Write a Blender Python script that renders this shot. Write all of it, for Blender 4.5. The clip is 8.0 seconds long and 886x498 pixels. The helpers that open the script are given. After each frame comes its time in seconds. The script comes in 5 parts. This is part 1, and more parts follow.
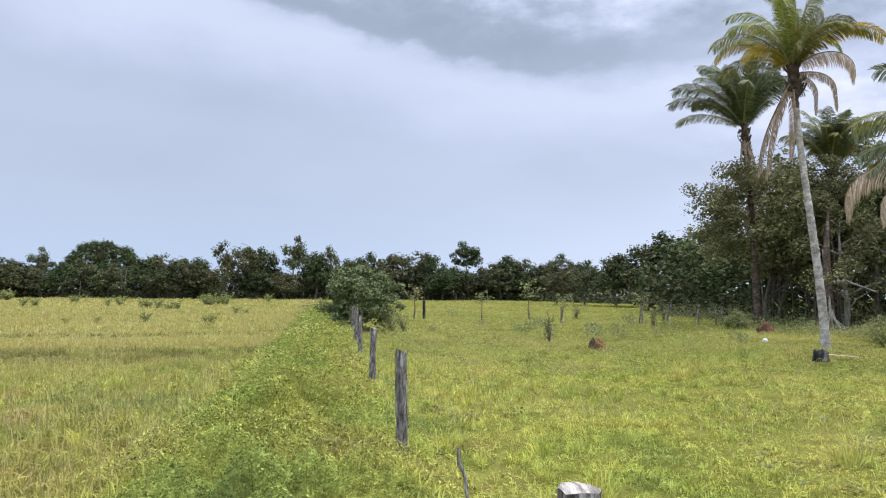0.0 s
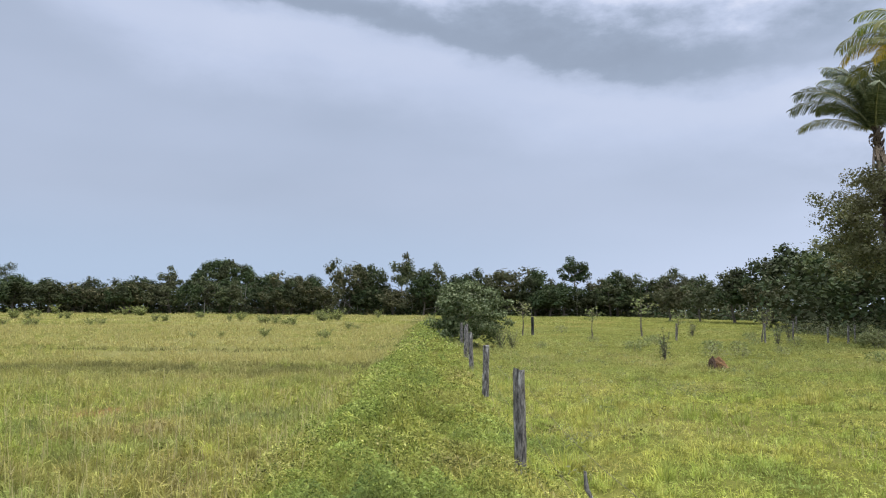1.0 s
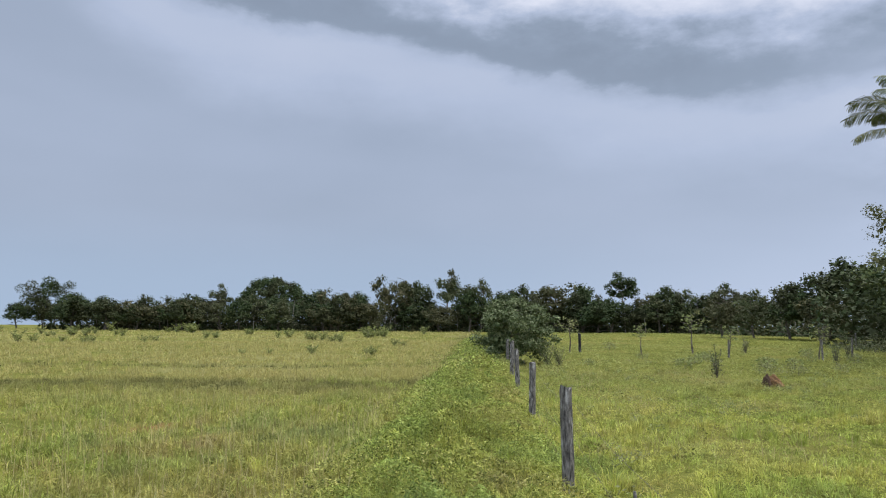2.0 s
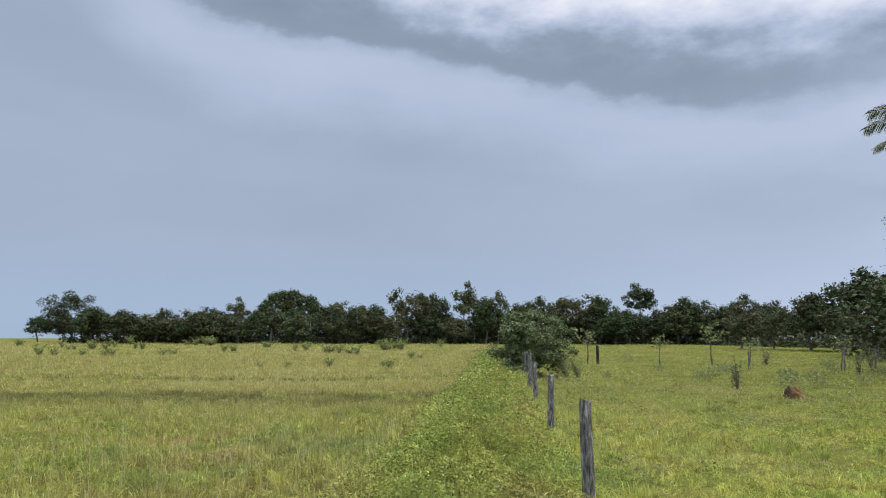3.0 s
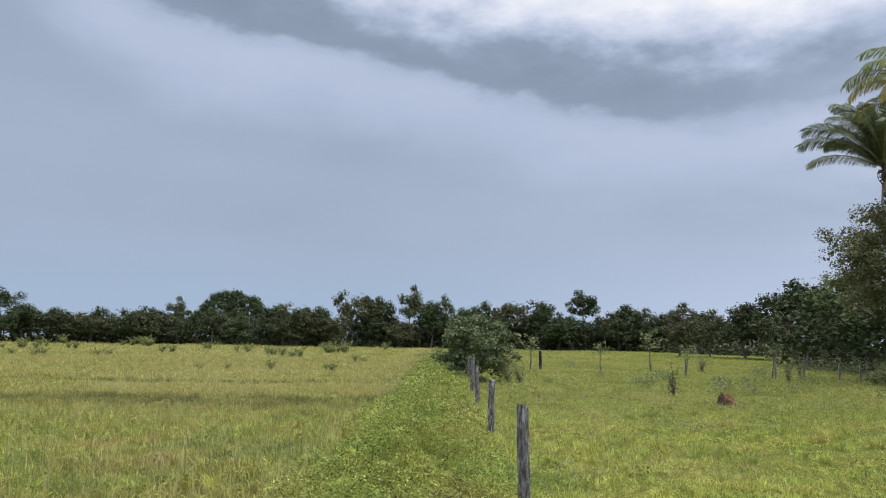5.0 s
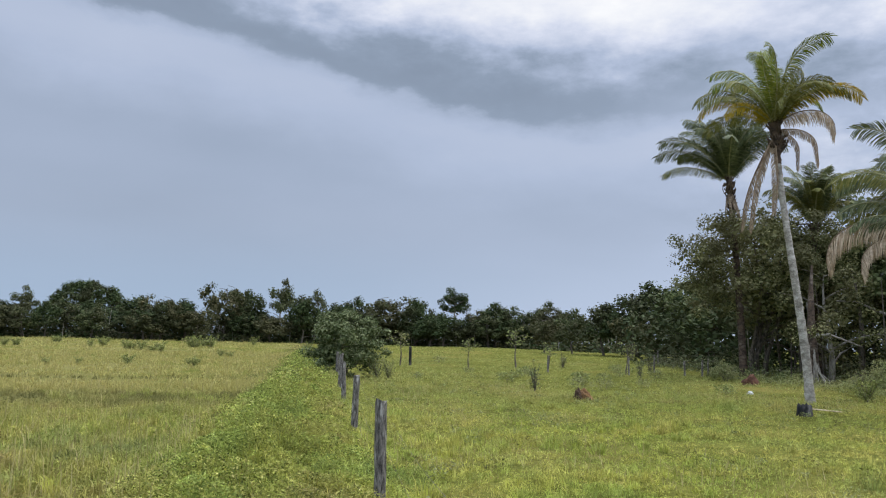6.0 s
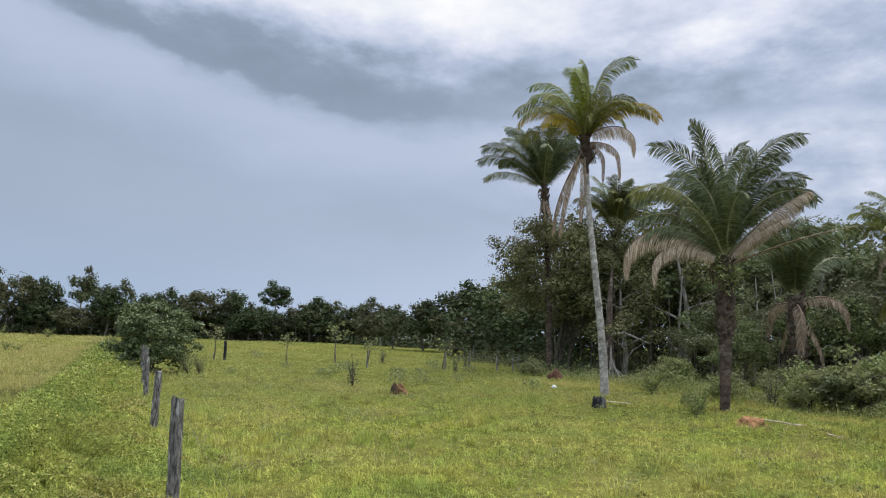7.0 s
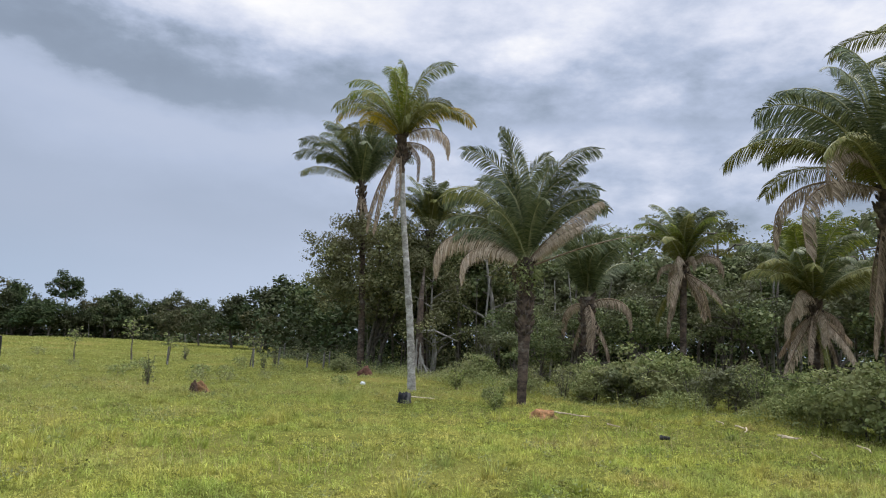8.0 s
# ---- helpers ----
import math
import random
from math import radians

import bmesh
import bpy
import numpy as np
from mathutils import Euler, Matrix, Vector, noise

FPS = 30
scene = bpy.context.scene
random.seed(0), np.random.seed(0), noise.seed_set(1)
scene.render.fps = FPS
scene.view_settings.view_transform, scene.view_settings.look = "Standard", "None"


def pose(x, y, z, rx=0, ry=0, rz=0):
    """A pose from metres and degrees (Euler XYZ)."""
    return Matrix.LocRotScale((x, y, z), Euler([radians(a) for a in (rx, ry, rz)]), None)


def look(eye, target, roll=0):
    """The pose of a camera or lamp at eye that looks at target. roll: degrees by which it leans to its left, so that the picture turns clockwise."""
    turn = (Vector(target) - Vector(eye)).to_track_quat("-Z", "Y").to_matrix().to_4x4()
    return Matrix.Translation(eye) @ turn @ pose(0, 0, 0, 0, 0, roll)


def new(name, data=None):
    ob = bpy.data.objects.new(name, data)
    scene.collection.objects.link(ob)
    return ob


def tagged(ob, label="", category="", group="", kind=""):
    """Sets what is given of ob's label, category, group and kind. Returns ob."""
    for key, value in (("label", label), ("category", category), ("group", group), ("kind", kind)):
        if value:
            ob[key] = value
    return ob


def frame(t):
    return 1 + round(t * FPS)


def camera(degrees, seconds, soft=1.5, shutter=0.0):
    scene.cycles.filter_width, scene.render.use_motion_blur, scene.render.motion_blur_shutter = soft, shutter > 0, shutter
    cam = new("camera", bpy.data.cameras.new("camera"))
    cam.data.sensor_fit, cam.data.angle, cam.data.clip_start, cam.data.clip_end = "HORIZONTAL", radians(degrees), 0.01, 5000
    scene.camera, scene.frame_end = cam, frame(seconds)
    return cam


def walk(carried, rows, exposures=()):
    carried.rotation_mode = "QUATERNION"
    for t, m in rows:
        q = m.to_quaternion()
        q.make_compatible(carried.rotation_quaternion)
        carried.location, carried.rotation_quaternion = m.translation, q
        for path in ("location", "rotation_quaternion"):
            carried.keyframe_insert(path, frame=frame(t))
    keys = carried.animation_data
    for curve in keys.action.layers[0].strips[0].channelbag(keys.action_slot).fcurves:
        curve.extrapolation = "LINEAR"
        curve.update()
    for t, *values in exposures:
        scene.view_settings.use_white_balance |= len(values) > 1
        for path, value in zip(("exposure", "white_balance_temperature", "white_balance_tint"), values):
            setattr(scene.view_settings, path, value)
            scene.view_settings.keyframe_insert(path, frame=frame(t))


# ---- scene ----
cam = camera(62.6, 8.0, 1.1)
PATH = [
    (0, (-0.186, 1.89, 1.731), (-0.18, 3.886, 1.858), 0.4),
    (0.5, (-0.238, 1.895, 1.734), (-0.394, 3.884, 1.88), 0.3),
    (1, (-0.288, 1.885, 1.756), (-0.571, 3.858, 1.924), 0.4),
    (1.5, (-0.282, 1.894, 1.752), (-0.643, 3.852, 1.943), 0.4),
    (3, (-0.296, 1.858, 1.768), (-0.743, 3.792, 2.013), 0.1),
    (3.5, (-0.31, 1.84, 1.772), (-0.771, 3.77, 2.026), 0.1),
    (4, (-0.299, 1.872, 1.776), (-0.75, 3.803, 2.034), 0.3),
    (4.2, (-0.307, 1.905, 1.769), (-0.742, 3.84, 2.029), 0.4),
    (5.3, (-0.205, 1.855, 1.772), (-0.425, 3.826, 2.027), 1.1),
    (5.5, (-0.178, 1.844, 1.77), (-0.328, 3.822, 2.025), 1.2),
    (6, (-0.125, 1.799, 1.773), (-0.091, 3.783, 2.025), 1.4),
    (6.5, (-0.065, 1.803, 1.775), (0.19, 3.771, 2.026), 1.6),
    (7, (0.01, 1.845, 1.783), (0.513, 3.764, 2.035), 1.9),
    (7.5, (0.1, 1.816, 1.788), (0.834, 3.659, 2.042), 2.1),
    (8, (0.214, 1.857, 1.751), (1.175, 3.591, 2.014), 2.2),
]
EXPOSURES = [(0.0, 0.34, 6650, 16.5), (0.5, 0.28, 6650, 16), (1.0, 0.12, 6600, 15), (1.5, -0.03, 6550, 14), (3.0, -0.12, 6500, 13.5), (4.0, -0.12, 6500, 13.5), (5.5, -0.13, 6500, 13), (7.0, -0.11, 6550, 13), (8.0, -0.07, 6600, 13.5)]
walk(cam, [(t, look(eye, target, roll)) for t, eye, target, roll in PATH], EXPOSURES)

# ---- world and light ----
SKY_STRENGTH = 1.0
ZENITH = 4.3
SUN_STRENGTH = 2.1


class Nodes:
    """A short way to write node trees."""

    def __init__(self, tree):
        self.tree = tree
        tree.nodes.clear()

    def add(self, kind, ins=None):
        n = self.tree.nodes.new(kind)
        if kind == "ShaderNodeMix":
            n.data_type = "RGBA"
        for k, v in (ins or {}).items():
            if isinstance(v, bpy.types.NodeSocket):
                self.tree.links.new(v, n.inputs[k])
            else:
                n.inputs[k].default_value = v
        return n

    def math(self, op, a, b=0.0, c=0.0, clamp=False):
        n = self.add("ShaderNodeMath", {0: a, 1: b, 2: c})
        n.operation, n.use_clamp = op, clamp
        return n.outputs[0]

    def ramp(self, fac, stops, mode="LINEAR"):
        n = self.add("ShaderNodeValToRGB", {0: fac})
        r = n.color_ramp
        r.interpolation = mode
        while len(r.elements) < len(stops):
            r.elements.new(0.5)
        for e, (p, c) in zip(r.elements, stops):
            e.position = p
            e.color = (*c, 1) if isinstance(c, (tuple, list)) else (c, c, c, 1)
        return n.outputs[0]

    def mix(self, fac, a, b, blend="MIX"):
        n = self.add("ShaderNodeMix", {0: fac, 6: a, 7: b})
        n.blend_type = blend
        return n.outputs[2]

    def noise(self, vec, scale, detail=3.0, rough=0.5):
        n = self.add("ShaderNodeTexNoise", {"Scale": scale, "Detail": detail, "Roughness": rough})
        if vec is not None:
            self.tree.links.new(vec, n.inputs["Vector"])
        return n.outputs[0]

    def remap(self, v, a, b, c=0.0, d=1.0, smooth=True):
        n = self.add("ShaderNodeMapRange", {0: v, 1: a, 2: b, 3: c, 4: d})
        n.interpolation_type = "SMOOTHSTEP" if smooth else "LINEAR"
        return n.outputs[0]


SUN_AZ, SUN_EL = radians(62), radians(62)


def build_world():
    w = bpy.data.worlds.new("overcast_sky")
    scene.world = w
    w.use_nodes = True
    n = Nodes(w.node_tree)
    co = n.add("ShaderNodeTexCoord").outputs["Generated"]
    sep = n.add("ShaderNodeSeparateXYZ", {0: co})
    x, y, z = sep.outputs
    az = n.math("MULTIPLY", n.math("ARCTAN2", x, y), 57.2958)
    el = n.math("MULTIPLY", n.math("ARCSINE", z), 57.2958)
    # billows in two sizes, flattened towards the horizon, and streaks along the bank
    full = n.add("ShaderNodeMapping", {"Vector": co, "Scale": (4.2, 4.2, 9.0)}).outputs[0]
    n1 = n.noise(full, 1.0, 7.0, 0.58)
    n2 = n.noise(full, 2.6, 6.0, 0.6)
    slow = n.add("ShaderNodeMapping", {"Vector": co, "Rotation": (0, radians(-14), 0), "Scale": (1.6, 1.6, 6.0)}).outputs[0]
    n3 = n.noise(slow, 1.0, 3.0, 0.5)
    # height above the lower edge of the dark cloud bank, which sinks from one side to the other
    west = n.math("MAXIMUM", n.math("SUBTRACT", -24.0, az), 0.0)
    edge = n.math("ADD", n.remap(az, -22.0, 12.0, 21.3, 16.1), n.math("MULTIPLY", n.math("POWER", west, 2.0), 0.023))
    h = n.math("SUBTRACT", n.math("SUBTRACT", el, edge), 0.9)
    h = n.math("ADD", h, n.math("MULTIPLY_ADD", n1, 4.0, -2.0))
    h = n.math("ADD", h, n.math("MULTIPLY_ADD", n2, 2.6, -1.3))
    east = n.remap(az, 8.0, 26.0)
    # the bank: dark along its edge, breaking up into bright billows above
    dark = n.math("MULTIPLY", n.remap(h, -0.3, 0.7), n.remap(h, 5.4, 1.0))
    dark = n.math("MULTIPLY", dark, n.remap(az, 1.0, 20.0, 0.185, 0.06))
    glow = n.math("MULTIPLY", n.remap(h, 1.6, 8.0), n.math("SUBTRACT", n.remap(az, -34.0, 0.0, 0.10, 0.48), n.remap(az, 16.0, 30.0, 0.0, 0.26)))
    # the even veil under it: light below the edge, dull and blue in the west
    veil = n.math("MULTIPLY", n.math("MULTIPLY", n.remap(h, 0.4, -1.2), n.remap(h, -8.0, -1.5)), n.remap(az, -30.0, 4.0, 0.085, 0.10))
    dull = n.math("MULTIPLY", n.remap(az, 2.0, -24.0), n.math("MULTIPLY", n.remap(h, -2.5, -7.0), 0.05))
    lump = n.math("MULTIPLY", n.math("SUBTRACT", n1, 0.5), n.math("MAXIMUM", n.remap(h, -1.0, 4.0, 0.05, 0.85), n.remap(az, 14.0, 32.0, 0.0, 1.25)))
    lump = n.math("ADD", lump, n.math("MULTIPLY", n.math("SUBTRACT", n2, 0.5), n.math("MAXIMUM", n.remap(h, -0.5, 3.0, 0.0, 0.30), n.remap(az, 14.0, 32.0, 0.0, 0.40))))
    haze = n.math("MULTIPLY_ADD", n3, 0.16, -0.08)
    b = n.math("ADD", n.math("SUBTRACT", n.math("ADD", n.remap(az, -30.0, 0.0, 0.45, 0.40), glow), dark), n.math("SUBTRACT", veil, dull))
    b = n.math("ADD", n.math("ADD", b, n.math("ADD", n.math("MULTIPLY", east, 0.07), n.math("SUBTRACT", n.remap(az, 26.0, 38.0, 0.0, 0.09), n.remap(az, 42.0, 52.0, 0.0, 0.18)))), n.math("ADD", lump, haze), clamp=True)
    cloud = n.ramp(b, [(0.0, (0.20, 0.25, 0.34)), (0.3, (0.275, 0.345, 0.47)), (0.5, (0.43, 0.513, 0.70)), (0.72, (0.68, 0.74, 0.91)), (1.0, (1.0, 1.02, 1.07))])
    low = n.remap(z, 0.17, 0.02)
    rim = n.mix(n.remap(az, -14.0, 16.0), (0.352, 0.482, 0.70, 1), (0.47, 0.58, 0.81, 1))
    col = n.mix(n.math("MULTIPLY", low, 0.8), cloud, rim)
    lift = n.remap(z, 0.50, 0.85, 1.05, ZENITH)
    col = n.mix(1.0, col, n.add("ShaderNodeCombineColor", {0: lift, 1: lift, 2: n.math("MULTIPLY", lift, 0.94)}).outputs[0], "MULTIPLY")
    # unseen sky behind the viewer, brightened to fill surfaces that face the camera
    back_fill = n.remap(y, 0.15, -0.7, 1.0, 2.1)
    col = n.mix(1.0, col, n.add("ShaderNodeCombineColor", {0: back_fill, 1: back_fill, 2: back_fill}).outputs[0], "MULTIPLY")
    deck = n.add("ShaderNodeBackground", {0: col, 1: SKY_STRENGTH})
    sky = n.add("ShaderNodeTexSky")
    sky.sky_type, sky.sun_disc, sky.sun_elevation, sky.sun_rotation = "NISHITA", False, SUN_EL, SUN_AZ
    thin = n.add("ShaderNodeBackground", {0: sky.outputs[0], 1: 0.008})
    both = n.add("ShaderNodeAddShader", {0: deck.outputs[0], 1: thin.outputs[0]})
    n.add("ShaderNodeOutputWorld", {0: both.outputs[0]})


build_world()
sun = new("sun", bpy.data.lights.new("sun", "SUN"))
sun.data.energy, sun.data.angle, sun.data.color = SUN_STRENGTH, radians(18), (1.0, 0.97, 0.92)
sun.matrix_world = look((30 * math.sin(SUN_AZ) * math.cos(SUN_EL), 30 * math.cos(SUN_AZ) * math.cos(SUN_EL), 30 * math.sin(SUN_EL)), (0, 0, 0))


# ---- materials ----
def material(name):
    m = bpy.data.materials.new(name)
    m.use_nodes = True
    return m, Nodes(m.node_tree)


def leafy(name, colours, patch=None, patch_scale=0.3, through_light=0.3, rough=0.65, gloss=0.06, vary=0.28, far=None, strips=1.0, tuft_scale=2.1):
    """Leaf and grass material: a colour for each leaf by its island, patches over the place, light through the blade."""
    m, n = material(name)
    geo = n.add("ShaderNodeNewGeometry")
    rnd = geo.outputs["Random Per Island"]
    k = len(colours) - 1
    col = n.ramp(rnd, [(i / k, c) for i, c in enumerate(colours)])
    if patch:
        f = n.noise(geo.outputs["Position"], patch_scale, 4.0, 0.6)
        col = n.mix(n.remap(f, 0.42, 0.62), col, (*patch, 1))
    fine = n.noise(geo.outputs["Position"], 9.0, 2.0)
    col = n.mix(1.0, col, n.ramp(fine, [(0.25, 1.0 - vary), (0.75, 1.0 + vary * 0.8)]), "MULTIPLY")
    if vary > 0.4:
        tuft = n.noise(geo.outputs["Position"], tuft_scale, 4.0, 0.65)
        col = n.mix(1.0, col, n.ramp(tuft, [(0.3, 0.46), (0.5, 0.98), (0.7, 1.36)]), "MULTIPLY")
        stand = n.noise(geo.outputs["Position"], 0.75, 3.0, 0.6)
        col = n.mix(1.0, col, n.ramp(stand, [(0.30, (0.66, 0.80, 0.76)), (0.45, (0.95, 1.05, 0.85)), (0.57, (1.16, 1.12, 0.92)), (0.70, (0.96, 0.80, 0.98))]), "MULTIPLY")
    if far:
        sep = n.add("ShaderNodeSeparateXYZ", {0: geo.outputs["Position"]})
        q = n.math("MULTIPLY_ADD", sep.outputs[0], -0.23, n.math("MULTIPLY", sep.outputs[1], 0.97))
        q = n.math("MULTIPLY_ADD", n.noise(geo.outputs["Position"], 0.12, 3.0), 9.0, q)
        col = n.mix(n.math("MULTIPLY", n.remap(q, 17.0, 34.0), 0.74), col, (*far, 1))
        q = n.math("MULTIPLY_ADD", n.noise(geo.outputs["Position"], 0.2, 3.0), 2.4, n.math("MULTIPLY_ADD", sep.outputs[0], -0.23, n.math("MULTIPLY", sep.outputs[1], 0.97)))
        # darker olive strips: dead stems plus the low grass's shadow put into colour
        for mid, half in ((24.0, 2.6), (32.8, 1.3)):
            band = n.remap(n.math("ABSOLUTE", n.math("SUBTRACT", q, mid)), half, half * 0.3)
            worn = n.remap(n.noise(geo.outputs["Position"], 0.5, 3.0), 0.35, 0.6, 0.35, 0.95)
            col = n.mix(n.math("MULTIPLY", band, n.math("MULTIPLY", worn, strips)), col, (0.12, 0.115, 0.04, 1))
    face = n.add("ShaderNodeBsdfPrincipled", {"Base Color": col, "Roughness": rough, "Specular IOR Level": gloss})
    back = n.add("ShaderNodeBsdfTranslucent", {0: col})
    mix = n.add("ShaderNodeMixShader", {0: through_light, 1: face.outputs[0], 2: back.outputs[0]})
    n.add("ShaderNodeOutputMaterial", {0: mix.outputs[0]})
    return m


def solid(name, c0, c1, scale=6.0, rough=0.85, bump=0.3, stretch=(1, 1, 1), c2=None, coord="Object", fine=5.0):
    """Bark, wood, earth: two scales of colour, and relief."""
    m, n = material(name)
    co = n.add("ShaderNodeTexCoord").outputs[coord]
    co = n.add("ShaderNodeMapping", {"Vector": co, "Scale": stretch}).outputs[0]
    a = n.noise(co, scale, 5.0, 0.65)
    col = n.mix(n.remap(a, 0.35, 0.65), (*c0, 1), (*c1, 1))
    if c2:
        col = n.mix(n.remap(n.noise(co, scale * 0.35, 4.0, 0.7), 0.52, 0.66), col, (*c2, 1))
    b = n.noise(co, scale * fine, 3.0, 0.6)
    col = n.mix(1.0, col, n.ramp(b, [(0.2, 0.6), (0.8, 1.3)]), "MULTIPLY")
    rel = n.add("ShaderNodeBump", {"Strength": bump, "Distance": 0.03, "Height": n.math("ADD", a, n.math("MULTIPLY", b, 0.5))})
    sh = n.add("ShaderNodeBsdfPrincipled", {"Base Color": col, "Roughness": rough, "Normal": rel.outputs[0], "Specular IOR Level": 0.2})
    n.add("ShaderNodeOutputMaterial", {0: sh.outputs[0]})
    return m


def fence_x(y):
    return 0.77 - 0.15 * y


def ground_material():
    """Soil, thatch and short grass: the pasture, the taller meadow beyond the bank, worn tracks and bare red soil."""
    m, n = material("field_ground")
    pos = n.add("ShaderNodeNewGeometry").outputs["Position"]
    sep = n.add("ShaderNodeSeparateXYZ", {0: pos})
    x, y = sep.outputs[0], sep.outputs[1]
    big = n.noise(pos, 0.10, 4.0, 0.6)
    mid = n.noise(pos, 0.7, 5.0, 0.65)
    small = n.noise(pos, 11.0, 4.0, 0.7)
    pasture = n.mix(n.remap(mid, 0.38, 0.62), (0.075, 0.08, 0.016, 1), (0.13, 0.13, 0.03, 1))
    pasture = n.mix(n.remap(big, 0.50, 0.66), pasture, (0.15, 0.13, 0.036, 1))
    meadow = n.mix(n.remap(mid, 0.38, 0.62), (0.085, 0.092, 0.018, 1), (0.15, 0.145, 0.036, 1))
    meadow = n.mix(n.remap(big, 0.45, 0.62), meadow, (0.16, 0.145, 0.05, 1))
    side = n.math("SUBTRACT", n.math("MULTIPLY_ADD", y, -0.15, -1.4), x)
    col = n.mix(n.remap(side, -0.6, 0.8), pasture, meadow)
    # brown litter, darkened to put the weeds' hollow shade into the ground colour
    litter_shade = n.remap(n.math("ABSOLUTE", n.math("ADD", side, -0.15)), 1.5, 0.9)
    col = n.mix(n.math("MULTIPLY", litter_shade, n.remap(small, 0.35, 0.6, 0.15, 0.75)), col, (0.065, 0.06, 0.022, 1))
    soil = n.remap(n.noise(pos, 0.9, 4.0, 0.7), 0.66, 0.74)
    col = n.mix(n.math("MULTIPLY", soil, 0.7), col, (0.20, 0.12, 0.055, 1))
    trail = n.math("ABSOLUTE", n.math("ADD", n.math("ADD", x, 4.42), n.math("MULTIPLY", y, 0.25)))
    trail = n.math("MULTIPLY", n.remap(trail, 0.5, 0.18), n.remap(n.math("ABSOLUTE", n.math("SUBTRACT", y, 11.8)), 2.5, 1.9))
    col = n.mix(n.math("MULTIPLY", trail, n.remap(mid, 0.35, 0.55)), col, (0.17, 0.10, 0.038, 1))
    scrape = n.math("ADD", n.math("POWER", n.math("SUBTRACT", x, 0.78), 2.0), n.math("POWER", n.math("SUBTRACT", y, 11.8), 2.0))
    col = n.mix(n.remap(n.math("MULTIPLY_ADD", mid, 0.10, scrape), 0.070, 0.04), col, (0.20, 0.105, 0.05, 1))
    col = n.mix(1.0, col, n.ramp(small, [(0.25, 0.55), (0.75, 1.35)]), "MULTIPLY")
    rel = n.add("ShaderNodeBump", {"Strength": 0.6, "Distance": 0.06, "Height": small})
    sh = n.add("ShaderNodeBsdfPrincipled", {"Base Color": col, "Roughness": 0.95, "Normal": rel.outputs[0], "Specular IOR Level": 0.0})
    n.add("ShaderNodeOutputMaterial", {0: sh.outputs[0]})
    return m


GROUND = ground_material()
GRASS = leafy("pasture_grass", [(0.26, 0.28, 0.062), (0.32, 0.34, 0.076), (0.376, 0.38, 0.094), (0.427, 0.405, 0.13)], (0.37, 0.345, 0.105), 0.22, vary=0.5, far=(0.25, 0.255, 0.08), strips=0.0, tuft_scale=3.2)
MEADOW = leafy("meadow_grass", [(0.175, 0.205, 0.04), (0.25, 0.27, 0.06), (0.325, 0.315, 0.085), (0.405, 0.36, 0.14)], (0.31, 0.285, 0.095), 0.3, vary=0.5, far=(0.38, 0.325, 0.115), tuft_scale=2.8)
SEED = leafy("seed_heads", [(0.26, 0.22, 0.08), (0.36, 0.31, 0.13), (0.45, 0.38, 0.18)])
WEED = leafy("bank_weeds", [(0.05, 0.068, 0.018), (0.183, 0.215, 0.046), (0.30, 0.325, 0.08), (0.48, 0.465, 0.175)], (0.222, 0.235, 0.06), 0.5, vary=0.45, tuft_scale=6.5)
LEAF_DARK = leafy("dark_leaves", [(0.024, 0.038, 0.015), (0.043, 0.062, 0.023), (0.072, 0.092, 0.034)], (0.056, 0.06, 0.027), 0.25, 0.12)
LEAF_WOOD = leafy("wood_leaves", [(0.036, 0.05, 0.019), (0.066, 0.083, 0.032), (0.145, 0.155, 0.066)], (0.075, 0.074, 0.036), 0.25, 0.15)
LEAF_MID = leafy("green_leaves", [(0.052, 0.072, 0.024), (0.12, 0.148, 0.052), (0.24, 0.26, 0.105)], (0.135, 0.135, 0.068), 0.3, 0.3, 0.55, 0.12)
LEAF_GROVE = leafy("grove_leaves", [(0.04, 0.054, 0.018), (0.095, 0.115, 0.04), (0.20, 0.215, 0.085)], (0.105, 0.105, 0.052), 0.3, 0.25, 0.6, 0.08)
LEAF_BROWN = leafy("olive_brown_leaves", [(0.044, 0.048, 0.02), (0.078, 0.077, 0.034), (0.165, 0.145, 0.075)], (0.062, 0.066, 0.028), 0.3, 0.15)
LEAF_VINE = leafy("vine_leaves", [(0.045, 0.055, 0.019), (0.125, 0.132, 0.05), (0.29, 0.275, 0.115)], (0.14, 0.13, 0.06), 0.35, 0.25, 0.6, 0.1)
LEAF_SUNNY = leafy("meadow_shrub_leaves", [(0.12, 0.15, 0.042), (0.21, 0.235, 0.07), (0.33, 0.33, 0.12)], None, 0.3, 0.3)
LEAF_BUSH = leafy("bush_leaves", [(0.04, 0.058, 0.018), (0.092, 0.118, 0.042), (0.23, 0.25, 0.12)], None, 0.3, 0.2, 0.55, 0.12)
LEAF_LIGHT = leafy("light_leaves", [(0.10, 0.13, 0.042), (0.20, 0.23, 0.078), (0.33, 0.345, 0.14)], (0.235, 0.235, 0.10), 0.4, 0.3)
FROND_GREEN = leafy("palm_leaf_green", [(0.05, 0.066, 0.026), (0.12, 0.14, 0.058), (0.24, 0.25, 0.115)], None, 0.5, 0.25, 0.5, 0.2)
# yellower green, lightened so that sunlight sits in the leaf colour
FROND_LIT = leafy("palm_leaf_sunlit", [(0.085, 0.115, 0.017), (0.16, 0.185, 0.028), (0.26, 0.255, 0.042)], None, 0.5, 0.3, 0.6, 0.08)
FROND_OLIVE = leafy("palm_leaf_olive", [(0.10, 0.11, 0.028), (0.165, 0.16, 0.042), (0.235, 0.205, 0.06)], None, 0.5, 0.25, 0.6, 0.1)
